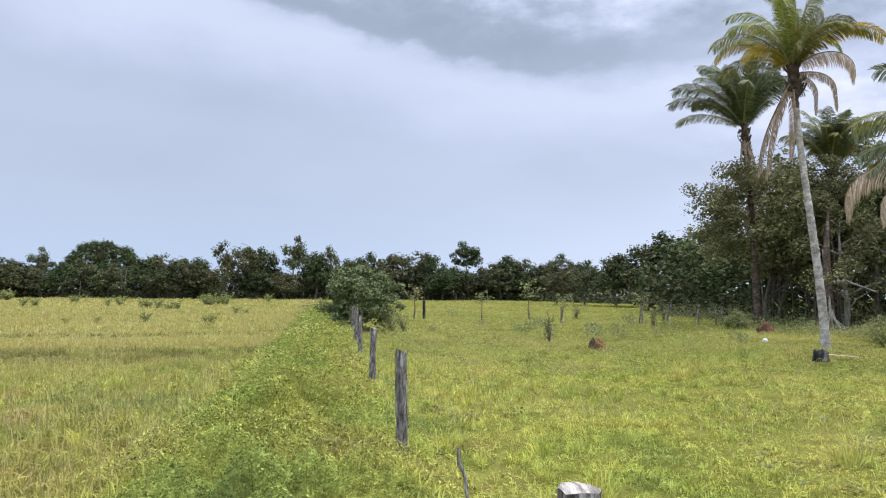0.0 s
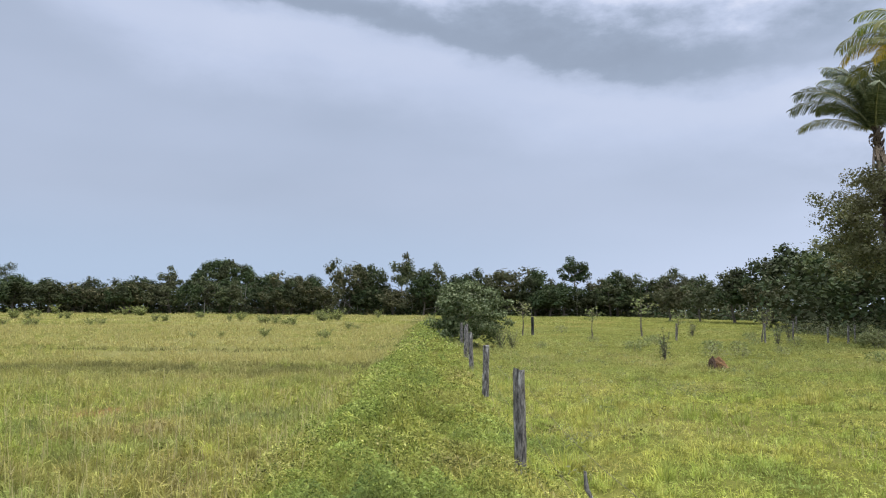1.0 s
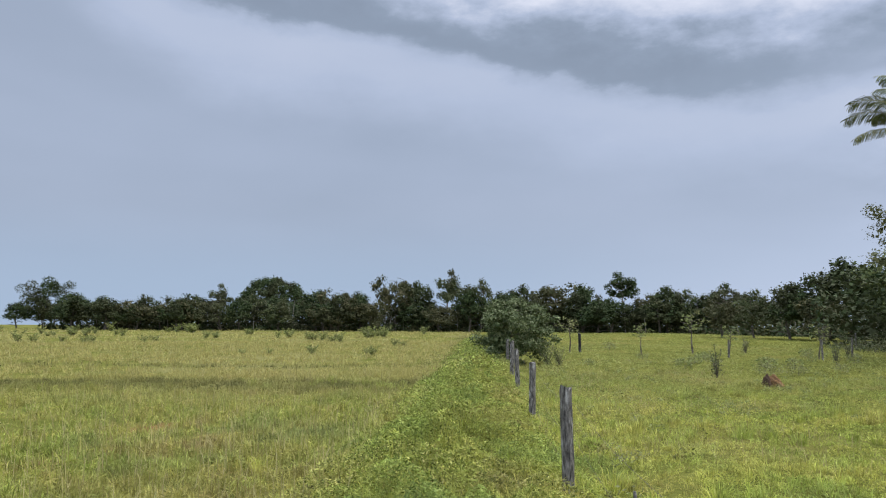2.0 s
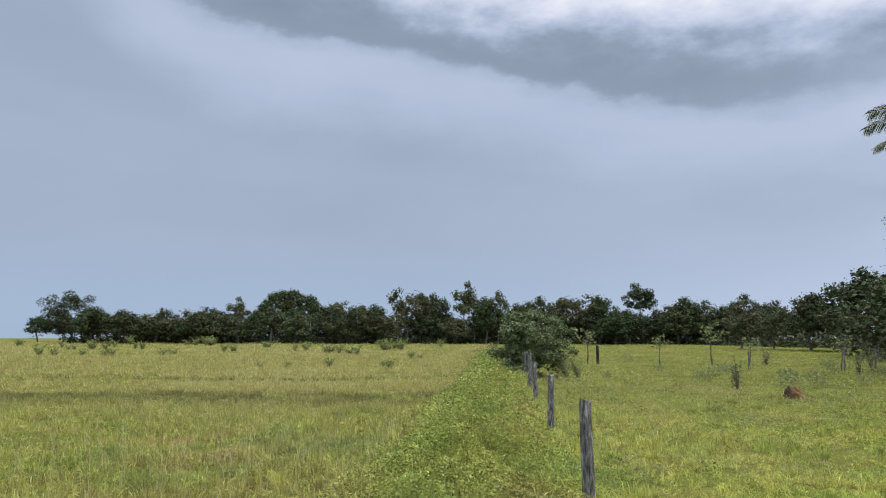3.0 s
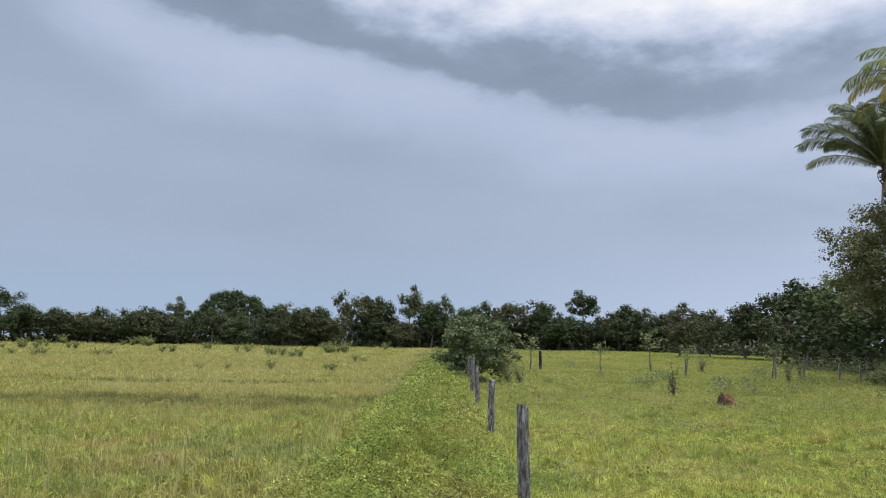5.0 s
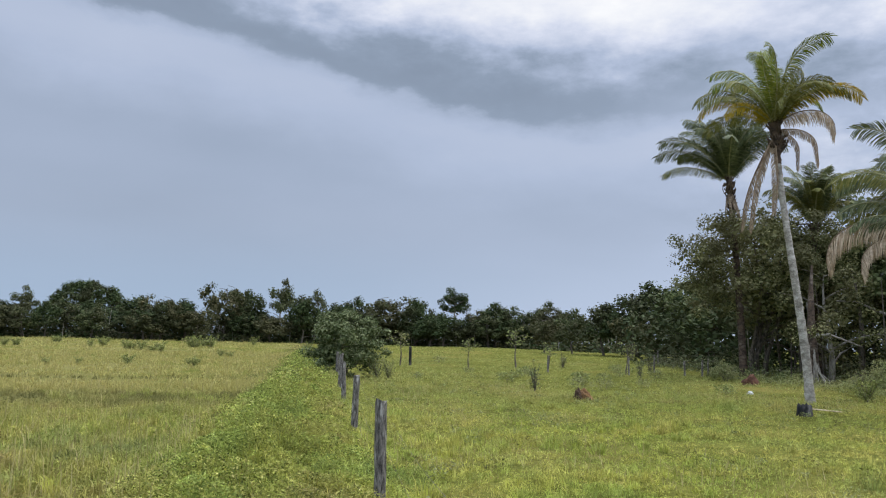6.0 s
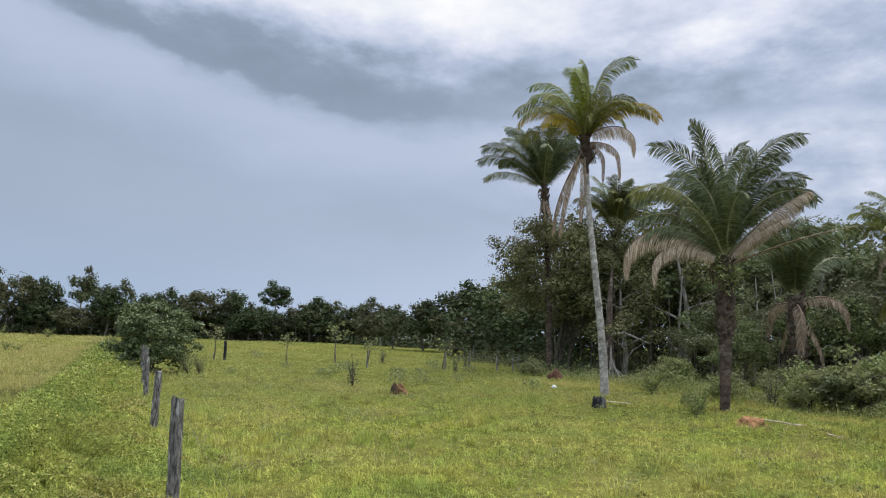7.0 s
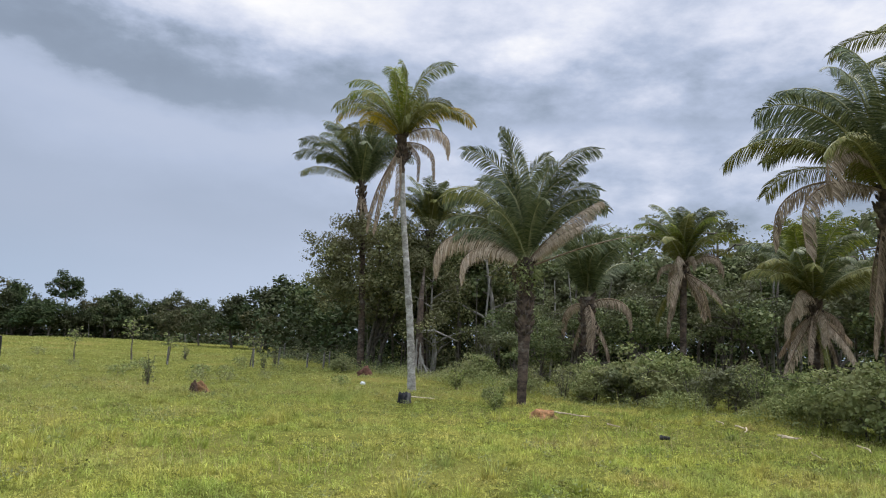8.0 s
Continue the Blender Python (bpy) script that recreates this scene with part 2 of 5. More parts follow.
FROND_DRY = leafy("palm_leaf_dry", [(0.33, 0.24, 0.155), (0.50, 0.39, 0.275), (0.66, 0.54, 0.40)], None, 0.5, 0.35, 0.8, 0.05)
FROND_YELLOW = leafy("palm_leaf_yellow", [(0.26, 0.20, 0.02), (0.42, 0.29, 0.022), (0.54, 0.38, 0.04)], None, 0.5, 0.3, 0.5, 0.2)
FROND_DEAD = leafy("palm_leaf_dead", [(0.15, 0.105, 0.066), (0.30, 0.225, 0.15), (0.47, 0.37, 0.26)], None, 0.5, 0.3, 0.8, 0.05)
RACHIS = solid("palm_leaf_stalk", (0.20, 0.20, 0.09), (0.36, 0.34, 0.17), 5, 0.55, 0.1)
RACHIS_DEAD = solid("dead_leaf_stalk", (0.15, 0.10, 0.06), (0.28, 0.20, 0.13), 5, 0.8, 0.1)
PALM_PALE = solid("pale_palm_bark", (0.22, 0.195, 0.16), (0.46, 0.425, 0.365), 4.5, 0.9, 0.5, (1, 1, 1.6), (0.15, 0.13, 0.105))
PALM_DARK = solid("dark_palm_bark", (0.035, 0.025, 0.018), (0.11, 0.075, 0.05), 4.0, 0.9, 0.6, (1, 1, 1.5), (0.16, 0.13, 0.10))
BARK = solid("grey_brown_bark", (0.06, 0.05, 0.038), (0.16, 0.135, 0.10), 14.0, 0.9, 0.8, (1, 1, 0.3))
BARK_PALE = solid("pale_grey_bark", (0.16, 0.14, 0.11), (0.32, 0.29, 0.24), 5.0, 0.9, 0.4, (1, 1, 0.3))
POST_WOOD = solid("weathered_post_wood", (0.042, 0.037, 0.032), (0.235, 0.21, 0.18), 40.0, 0.95, 1.0, (1, 1, 0.22), (0.43, 0.405, 0.36), fine=3.2)
POST_END = solid("sawn_post_end", (0.10, 0.085, 0.07), (0.38, 0.345, 0.30), 34.0, 0.9, 0.5, (1, 0.12, 1))
WIRE = solid("rusty_wire", (0.07, 0.055, 0.045), (0.14, 0.115, 0.095), 30.0, 0.8, 0.1)
CLAY = solid("red_termite_clay", (0.085, 0.044, 0.019), (0.235, 0.125, 0.05), 3.2, 0.97, 0.9, c2=(0.042, 0.027, 0.017))
CLAY_RED = solid("dull_red_clay", (0.07, 0.032, 0.02), (0.13, 0.06, 0.036), 4.0, 0.97, 0.9)
CLAY_ORANGE = solid("orange_termite_clay", (0.19, 0.09, 0.038), (0.40, 0.20, 0.085), 4.5, 0.97, 0.9, c2=(0.12, 0.06, 0.03))
CLAY_DARK = solid("dark_broken_clay", (0.03, 0.018, 0.011), (0.075, 0.042, 0.024), 6.0, 0.97, 1.0)
CHAR = solid("charred_wood", (0.008, 0.008, 0.008), (0.035, 0.032, 0.03), 7.0, 0.8, 0.8, (1, 1, 0.3), (0.12, 0.11, 0.10))
DRYWOOD = solid("sun_bleached_wood", (0.30, 0.22, 0.13), (0.62, 0.50, 0.34), 9.0, 0.85, 0.5, (0.2, 1, 1))
WHITE = solid("white_plastic_sack", (0.42, 0.42, 0.40), (0.58, 0.58, 0.56), 6.0, 0.6, 0.4)
FRUIT = solid("palm_fruit", (0.05, 0.035, 0.02), (0.14, 0.095, 0.05), 8.0, 0.7, 0.4)


# ---- mesh helpers ----
class Geo:
    """Collects corners and faces of one mesh."""

    def __init__(self):
        self.v, self.f, self.m, self.count = [], {3: [], 4: []}, {3: [], 4: []}, 0

    def add(self, verts, faces, mat=0):
        verts, faces = np.asarray(verts, float).reshape(-1, 3), np.asarray(faces, int)
        k = faces.shape[1]
        self.v.append(verts)
        self.f[k].append(faces + self.count)
        self.m[k].append(np.full(len(faces), mat))
        self.count += len(verts)

    def mesh(self, name, mats, smooth=False):
        me = bpy.data.meshes.new(name)
        v = np.concatenate(self.v)
        starts, loops, mi, at = [], [], [], 0
        for k in (3, 4):
            if self.f[k]:
                f = np.concatenate(self.f[k])
                starts.append(at + k * np.arange(len(f)))
                loops.append(f.ravel())
                mi.append(np.concatenate(self.m[k]))
                at += k * len(f)
        starts, loops, mi = np.concatenate(starts), np.concatenate(loops), np.concatenate(mi)
        me.vertices.add(len(v))
        me.vertices.foreach_set("co", v.ravel().astype(np.float32))
        me.loops.add(len(loops))
        me.loops.foreach_set("vertex_index", loops.astype(np.int32))
        me.polygons.add(len(starts))
        me.polygons.foreach_set("loop_start", starts.astype(np.int32))
        me.polygons.foreach_set("material_index", mi.astype(np.int32))
        if smooth:
            me.polygons.foreach_set("use_smooth", np.ones(len(starts), bool))
        for m in mats:
            me.materials.append(m)
        me.update(calc_edges=True)
        me.validate()
        return me

    def tube(self, pts, radii, sides=8, mat=0, cap=True, wobble=0.0, rng=None):
        """A tapered tube along pts."""
        pts = np.asarray(pts, float)
        n = len(pts)
        tan = np.gradient(pts, axis=0)
        tan /= np.linalg.norm(tan, axis=1)[:, None] + 1e-9
        ref = np.array([1.0, 0, 0]) if abs(tan[0][0]) < 0.8 else np.array([0, 1.0, 0])
        ring = []
        ang = np.arange(sides) * 2 * np.pi / sides
        for p, t, r in zip(pts, tan, radii):
            a = np.cross(t, ref)
            a /= np.linalg.norm(a)
            b = np.cross(t, a)
            rr = r * (1 + (rng.normal(0, wobble, sides) if wobble else 0))
            ring.append(p + (np.cos(ang) * rr)[:, None] * a + (np.sin(ang) * rr)[:, None] * b)
        i = np.arange(n - 1)[:, None] * sides
        j = np.arange(sides)[None]
        k = (j + 1) % sides
        q = np.stack([i + j, i + k, i + sides + k, i + sides + j], -1).reshape(-1, 4)
        verts = np.concatenate(ring)
        self.add(verts, q, mat)
        if cap:
            top = np.concatenate([ring[-1], ring[-1].mean(0)[None]])
            self.add(top, [(a, (a + 1) % sides, sides) for a in range(sides)], mat)

    def leaves(self, centres, size, rng, mat=0, up=0.4, aspect=0.5, droop=0.0, outward=None):
        """A folded pointed leaf of two faces at each centre."""
        c = np.asarray(centres, float)
        n = len(c)
        d = rng.normal(0, 1, (n, 3))
        d[:, 2] = d[:, 2] * 0.6 - droop
        d /= np.linalg.norm(d, axis=1)[:, None]
        nor = rng.normal(0, 1, (n, 3))
        nor[:, 2] = np.abs(nor[:, 2]) + up
        if outward is not None:
            nor = outward * 1.3 + rng.normal(0, 0.45, (n, 3)) + np.array([0, 0, up])
        w = np.cross(d, nor)
        w /= np.linalg.norm(w, axis=1)[:, None] + 1e-9
        ln = (size * rng.uniform(0.6, 1.35, n))[:, None]
        wd = ln * aspect * rng.uniform(0.8, 1.2, (n, 1))
        v = np.stack([c - d * ln * 0.5, c + w * wd * 0.5, c + d * ln * 0.5, c - w * wd * 0.5], 1).reshape(-1, 3)
        self.add(v, np.arange(4 * n).reshape(-1, 4), mat)


def part(name, me, parent, label="", at=None):
    ob = new(name, me)
    ob.parent = parent
    if at is not None:
        ob.matrix_basis = at
    return tagged(ob, label) if label else ob


def thing(name, at, label, category, group="", kind=""):
    ob = new(name)
    ob.matrix_basis = at
    return tagged(ob, label, category, group, kind)


def fbm(x, y, scale, seed=0):
    """Smooth noise from 0 to 1 over the plane."""
    r = np.random.RandomState(seed)
    out = np.zeros(np.shape(x))
    for k in range(9):
        a = r.uniform(0, 2 * np.pi)
        f = scale * r.uniform(0.5, 2.2)
        out = out + np.sin((x * np.cos(a) + y * np.sin(a)) * f + r.uniform(0, 6.28) + 1.3 * np.sin(f * 0.6 * (y * np.cos(a) - x * np.sin(a)) + k))
    return np.clip(0.5 + out / 9, 0, 1)


def ground_z(x, y):
    """Height of the ground: level by the fence, rising gently away, with the bank along the fence."""
    x, y = np.asarray(x, float), np.asarray(y, float)
    far = np.hypot(x, y - 2)
    z = 0.012 * np.clip(far - 20, 0, 100)
    z = z + 0.05 * (fbm(x, y, 0.7, 3) - 0.5) + 0.10 * (fbm(x, y, 0.22, 4) - 0.5) * np.clip(far / 20, 0, 1)
    o = (x - (0.77 - 0.15 * y)) / 1.011
    return z + bank(o, x, y)


def bank(o, x, y):
    wander = 0.7 * (fbm(x, y, 1.1, 15) - 0.5) + 0.35 * (fbm(x, y, 4.0, 16) - 0.5)
    h = np.clip(1 - ((o + 1.3 + wander) / 1.35) ** 2, 0, 1)
    top = 0.38 * h ** 0.8 * (0.75 + 0.6 * (fbm(x, y, 1.6, 5) - 0.3))
    foot = 0.27 * np.clip(1 - ((o + 0.3) / np.where(o > -0.3, 0.8, 1.35)) ** 2, 0, 1) * np.clip((y - 5) / 3, 0, 1)
    return np.maximum(top, foot) * np.clip((75 - y) / 25, 0, 1)


def gz(x, y):
    return float(ground_z(x, y))


# ---- ground ----
def spaced(parts):
    out = []
    for a, b, n in parts:
        out += list(np.linspace(a, b, n, endpoint=False))
    return np.array(out + [parts[-1][1]])


def build_ground():
    xs = spaced([(-3200, -300, 12), (-300, -60, 24), (-60, -12, 50), (-12, 22, 110), (22, 60, 36), (60, 300, 20), (300, 3200, 12)])
    ys = spaced([(-3200, -100, 12), (-100, -4, 24), (-4, 32, 110), (32, 80, 60), (80, 200, 26), (200, 3200, 14)])
    X, Y = np.meshgrid(xs, ys)
    Z = ground_z(X, Y)
    nx, ny = len(xs), len(ys)
    i = (np.arange(ny - 1)[:, None] * nx + np.arange(nx - 1)[None]).ravel()
    g = Geo()
    g.add(np.stack([X, Y, Z], -1).reshape(-1, 3), np.stack([i, i + 1, i + nx + 1, i + nx], -1))
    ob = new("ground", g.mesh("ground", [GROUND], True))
    tagged(ob, "gently rising pasture with green and yellow grass over red soil", "ground", kind="structure")


build_ground()


def sector(r0, r1, count, rng, left=-50, right=66):
    """Points spread evenly over a ring-shaped piece of the field."""
    r = np.sqrt(rng.uniform(r0 * r0, r1 * r1, count))
    a = np.radians(rng.uniform(left, right, count))
    return r * np.sin(a), 1.85 + r * np.cos(a)


def offset(x, y):
    return (x - (0.77 - 0.15 * y)) / 1.011


def blades(g, x, y, height, width, rng, lean=0.5, bend=True, mat=0, tuft=None):
    """Grass blades; tuft: rows of the way in which each leans, away from the middle of its tuft."""
    n = len(x)
    z = ground_z(x, y) - 0.01
    b = rng.uniform(0, 2 * np.pi, n) if tuft is None else tuft + rng.normal(0, 0.5, n)
    a = b + np.pi / 2 + rng.normal(0, 0.5, n)
    w = np.stack([np.cos(a), np.sin(a), 0 * a], 1) * (width * rng.uniform(0.6, 1.3, n))[:, None] * 0.5
    h = height * rng.uniform(0.45, 1.25, n)
    tilt = np.clip(lean * rng.uniform(0.05, 1.0, n), 0, 1.45)
    out = np.stack([np.cos(b), np.sin(b), 0 * b], 1) * (h * np.sin(tilt))[:, None]
    base = np.stack([x, y, z], 1)
    up = np.zeros((n, 3))
    up[:, 2] = h * np.cos(tilt * 0.9)
    if bend:
        mid = base + up * 0.72 + out * 0.42
        v = np.stack([base - w, base + w, mid + w * 0.8, mid - w * 0.8, base + up * 0.95 + out * 1.1], 1).reshape(-1, 3)
        k = 5 * np.arange(n)[:, None]
        g.add(v, k + np.array([[0, 1, 2, 3]]), mat)
        g.f[3].append(k + np.array([[3, 2, 4]]) + g.count - len(v))
        g.m[3].append(np.full(n, mat))
    else:
        v = np.stack([base - w, base + w, base + up + out], 1).reshape(-1, 3)
        g.add(v, 3 * np.arange(n)[:, None] + np.array([[0, 1, 2]]), mat)


def tufts(r0, r1, count, per, spread, rng):
    """Places in tufts, and the way from each tuft's middle."""
    x, y = sector(r0, r1, count // per, rng)
    big = rng.uniform(0.5, 1.5, len(x))
    k = np.repeat(np.arange(len(x)), per)
    a = rng.uniform(0, 2 * np.pi, len(k))
    d = spread * np.sqrt(rng.uniform(0, 1, len(k))) * big[k]
    return x[k] + d * np.cos(a), y[k] + d * np.sin(a), a, big[k]


def tracks(x, y):
    """Where wheels have pressed the meadow down: two strips across it."""
    q = -0.23 * x + 0.97 * (y - 1.84) + 1.2 * (fbm(x, y, 0.12, 21) - 0.5)
    a = np.exp(-((q - 21.0) / 1.9) ** 2) + np.exp(-((q - 29.8) / 1.1) ** 2)
    return np.clip(a, 0, 1)


def bare(x, y):
    """Bare soil: a worn trail in the meadow, and small scrapes."""
    a = np.exp(-((x + 7.37 + 0.25 * (y - 11.8)) / 0.30) ** 2) * (np.abs(y - 11.8) < 2.4)
    b = np.exp(-(((x - 0.78) / 0.22) ** 2 + ((y - 11.8) / 0.2) ** 2))
    return np.clip(a * np.clip(2.4 * fbm(x, y, 2.5, 8) - 0.2, 0, 1) + b, 0, 1)


def build_grass():
    rng = np.random.RandomState(11)
    rings = [(5.0, 13.0, 140000, 12, 0.05, 0.011, True), (13.0, 27.0, 195000, 12, 0.08, 0.021, False), (27.0, 60.0, 165000, 10, 0.16, 0.038, False), (60.0, 118.0, 60000, 8, 0.35, 0.075, False)]
    for r0, r1, count, per, spread, width, bend in rings:
        x, y, a, big = tufts(r0, r1, count, per, spread, rng)
        count = len(x)
        o = offset(x, y) + 0.5 * (fbm(x, y, 1.5, 33) - 0.5)
        patch = fbm(x, y, 0.9, 31) * 0.55 + fbm(x, y, 3.2, 32) * 0.45
        keep = (rng.uniform(0, 1, count) < 0.2 + 1.2 * patch) & (rng.uniform(0, 1, count) > 0.9 * bare(x, y))
        # pasture, short and tufted
        k = keep & (o > -0.2)
        g = Geo()
        h = ((0.05 + 0.20 * np.clip(patch - 0.3, 0, 1) + 0.30 * np.clip(fbm(x, y, 0.55, 71) - 0.62, 0, 1)) * big)[k]
        b = rng.uniform(0, 1, k.sum()) < 0.85
        blades(g, x[k][b], y[k][b], h[b], width, rng, 1.5, bend, 0, a[k][b])
        m = np.flatnonzero(k)[::1 if r1 < 30 else 2]
        fx, fy = x[m] + rng.normal(0, spread, len(m)), y[m] + rng.normal(0, spread, len(m))
        can = 0.015 + 0.17 * np.clip(fbm(fx, fy, 15.0, 61) - 0.25, 0, 1) * (0.4 + fbm(fx, fy, 3.0, 62)) + 0.06 * np.clip(patch[m] - 0.45, 0, 1)
        g.leaves(np.stack([fx, fy, ground_z(fx, fy) + can * rng.uniform(0.5, 1.1, len(fx))], 1), max(0.05, width * 3.4), rng, 0, 0.35, 0.15 if r1 < 30 else 0.2)
        ob = new("pasture_grass", g.mesh("pasture_grass", [GRASS]))
        tagged(ob, "short tufted lime-green pasture grass, grazed unevenly", "grass", kind="stuff")
        # meadow beyond the bank, taller
        k = keep & (o < -1.9 - 0.6 * rng.uniform(0, 1, count))
        g = Geo()
        h = ((0.10 + 0.24 * patch) * (0.6 + 0.4 * big) * (1 - 0.2 * tracks(x, y)))[k]
        b = rng.uniform(0, 1, k.sum()) < (0.8 if r1 < 30 else 1.0)
        blades(g, x[k][b], y[k][b], h[b], width, rng, 1.25, bend, 0, a[k][b])
        b = k & (rng.uniform(0, 1, count) < (0.45 if r1 < 30 else 0.15))
        g.leaves(np.stack([x[b], y[b], ground_z(x[b], y[b]) + (0.03 + 0.2 * patch[b] * (1 - 0.2 * tracks(x[b], y[b]))) * rng.uniform(0.4, 1.1, b.sum())], 1), max(0.11, width * 4.6), rng, 0, 0.2, 0.12 if r1 < 30 else 0.16)
        s = k & (rng.uniform(0, 1, count) < 0.05) & (tracks(x, y) < 0.4)
        blades(g, x[s], y[s], 0.42 + 0 * x[s], width * 0.7, rng, 0.6, bend, 1)
        ob = new("meadow_grass", g.mesh("meadow_grass", [MEADOW, SEED]))
        tagged(ob, "knee-high yellow-green meadow grass with straw seed heads", "grass", kind="stuff")
    # round the viewer's feet
    g = Geo()
    x, y = sector(0.1, 5.2, 40000, rng, -180, 180)
    k = (np.hypot(x - 0.218, y - 4.08) > 0.12) & (rng.uniform(0, 1, len(x)) < 0.25 + fbm(x, y, 0.9, 31))
    x, y = x[k], y[k]
    blades(g, x, y, 0.05 + 0.12 * fbm(x, y, 0.9, 31), 0.011, rng, 1.4, False)
    ob = new("pasture_grass", g.mesh("pasture_grass", [GRASS]))
    tagged(ob, "short trodden pasture grass beside the fence", "grass", kind="stuff")
    # lush tussocks
    g = Geo()
    x, y = sector(6.5, 26, 900, rng)
    k = (fbm(x, y, 0.6, 81) > 0.56) & (np.abs(offset(x, y) + 1.2) > 1.6)
    x, y = x[k], y[k]
    big = rng.uniform(0.5, 1.4, len(x))
    i = np.repeat(np.arange(len(x)), 70)
    a = rng.uniform(0, 2 * np.pi, len(i))
    d = 0.09 * np.sqrt(rng.uniform(0, 1, len(i))) * big[i]
    blades(g, x[i] + d * np.cos(a), y[i] + d * np.sin(a), 0.22 * big[i], 0.011, rng, 1.1, True, 0, a)
    ob = new("grass_tussock", g.mesh("grass_tussock", [GRASS]))
    tagged(ob, "lush green grass tussocks standing above the pasture", "grass", kind="stuff")
    # low broad-leaved weeds among the grass
    g = Geo()
    x, y = sector(5.5, 34, 2600, rng)
    k = (fbm(x, y, 0.9, 91) > 0.50) & (offset(x, y) > 0.2)
    x, y = x[k], y[k]
    big = rng.uniform(0.5, 1.5, len(x))
    for mat in (0, 1):
        i = np.repeat(np.arange(len(x))[mat::2], 24)
        a = rng.uniform(0, 2 * np.pi, len(i))
        d = 0.13 * np.sqrt(rng.uniform(0, 1, len(i))) * big[i]
        px, py = x[i] + d * np.cos(a), y[i] + d * np.sin(a)
        g.leaves(np.stack([px, py, ground_z(px, py) + 0.05 + rng.uniform(0.0, 0.11, len(i)) * big[i]], 1), 0.055, rng, mat, 0.5, 0.4)
    ob = new("pasture_weeds", g.mesh("pasture_weeds", [LEAF_LIGHT, FROND_OLIVE]))
    tagged(ob, "low dull green broad-leaved weeds dotted through the pasture grass", "weeds", kind="stuff")
    # dry brown weed stems standing in patches
    g = Geo()
    x, y = sector(8, 30, 30000, rng)
    k = (fbm(x, y, 0.8, 51) > 0.60) & (offset(x, y) > 0)
    blades(g, x[k], y[k], 0.24 + 0 * x[k], 0.010, rng, 0.8, False)
    ob = new("dry_weeds", g.mesh("dry_weeds", [SEED]))
    tagged(ob, "thin dry brown weed stems in patches", "weeds", kind="stuff")


def build_bank_weeds():
    rng = np.random.RandomState(12)
    g = Geo()
    for y0, y1, count, size in ((-8, 4.5, 16000, 0.07), (4.5, 8, 70000, 0.034), (8, 12, 48000, 0.042), (12, 24, 36000, 0.066), (24, 60, 16000, 0.12)):
        y = rng.uniform(y0, y1, count)
        o = np.clip(rng.normal(-1.25, 0.8, count), -3.3, 0.6)
        x = fence_x(y) + o * 1.011
        lump = fbm(x, y, 7.0, 41) * 0.6 + fbm(x, y, 2.6, 42) * 0.4
        tall = (0.02 + 0.84 * np.clip(lump - 0.36, 0, 1)) * np.clip(1.25 - np.abs(o + 1.25) / 1.7, 0.1, 1)
        hollow = (lump < 0.38) & (rng.uniform(0, 1, count) < 0.75)
        x, y, o, tall = x[~hollow], y[~hollow], o[~hollow], tall[~hollow]
        count = len(x)
        z = ground_z(x, y) + tall * (1 - 0.5 * rng.uniform(0, 1, count) ** 2)
        g.leaves(np.stack([x, y, z], 1), size, rng, 0, 0.95, 0.32)
        k = rng.uniform(0, 1, count) < 0.14
        blades(g, x[k], y[k], tall[k] * 0.8 + 0.10, size * 0.2, rng, 2.4, y0 < 10, 1)
    ob = new("bank_weeds", g.mesh("bank_weeds", [WEED, GRASS]))
    tagged(ob, "leafy creeping weeds and vines smothering the low bank", "weeds", kind="stuff")


build_grass()
build_bank_weeds()


# ---- trees ----
def puffs(rng, rows, per):
    """Leaf places on rounded sprays of foliage, with the way out of each; rows: x, y, z, radius."""
    rows = np.asarray(rows, float)
    pick = np.repeat(np.arange(len(rows)), per)
    d = rng.normal(0, 1, (len(pick), 3))
    d[:, 2] += 0.35
    d /= np.linalg.norm(d, axis=1)[:, None]
    r = rows[pick, 3] * rng.uniform(0.68, 1.0, len(pick)) * (1 + 0.25 * np.sin(d[:, 0] * 5 + pick) * np.cos(d[:, 1] * 6))
    return rows[pick, :3] + d * r[:, None] * np.array([1.0, 1.0, 0.75]), d


def crown_form(q, height, width, clear, lumps, seed, lean, depth, boxy=0.0):
    """Places at a depth under the crown's outline, in the directions q: swells and hollows of two sizes."""
    e = np.zeros(len(q))
    r = np.random.RandomState(seed)
    for k in range(14):
        d = r.normal(0, 1, 3)
        d = d / np.linalg.norm(d) * (1.5 if k < 6 else 4.5) * r.uniform(0.7, 1.5)
        e += np.sin(q @ d * 2.0 + r.uniform(0, 6.28)) * (0.5 if k < 6 else 0.45)
    e = (1 + lumps * np.clip(e, -1.6, 1.6) * 0.42) * depth
    e = e * (1 + boxy * ((np.abs(q) ** 5).sum(1) ** -0.2 - 1))
    mid = clear + (height - clear) * 0.42
    up = np.where(q[:, 2] > 0, (height - mid) * 0.95, mid - clear)
    return np.stack([q[:, 0] * width * 0.5 * e + lean * 0.5, q[:, 1] * width * 0.5 * e, mid + q[:, 2] * up * e], 1)


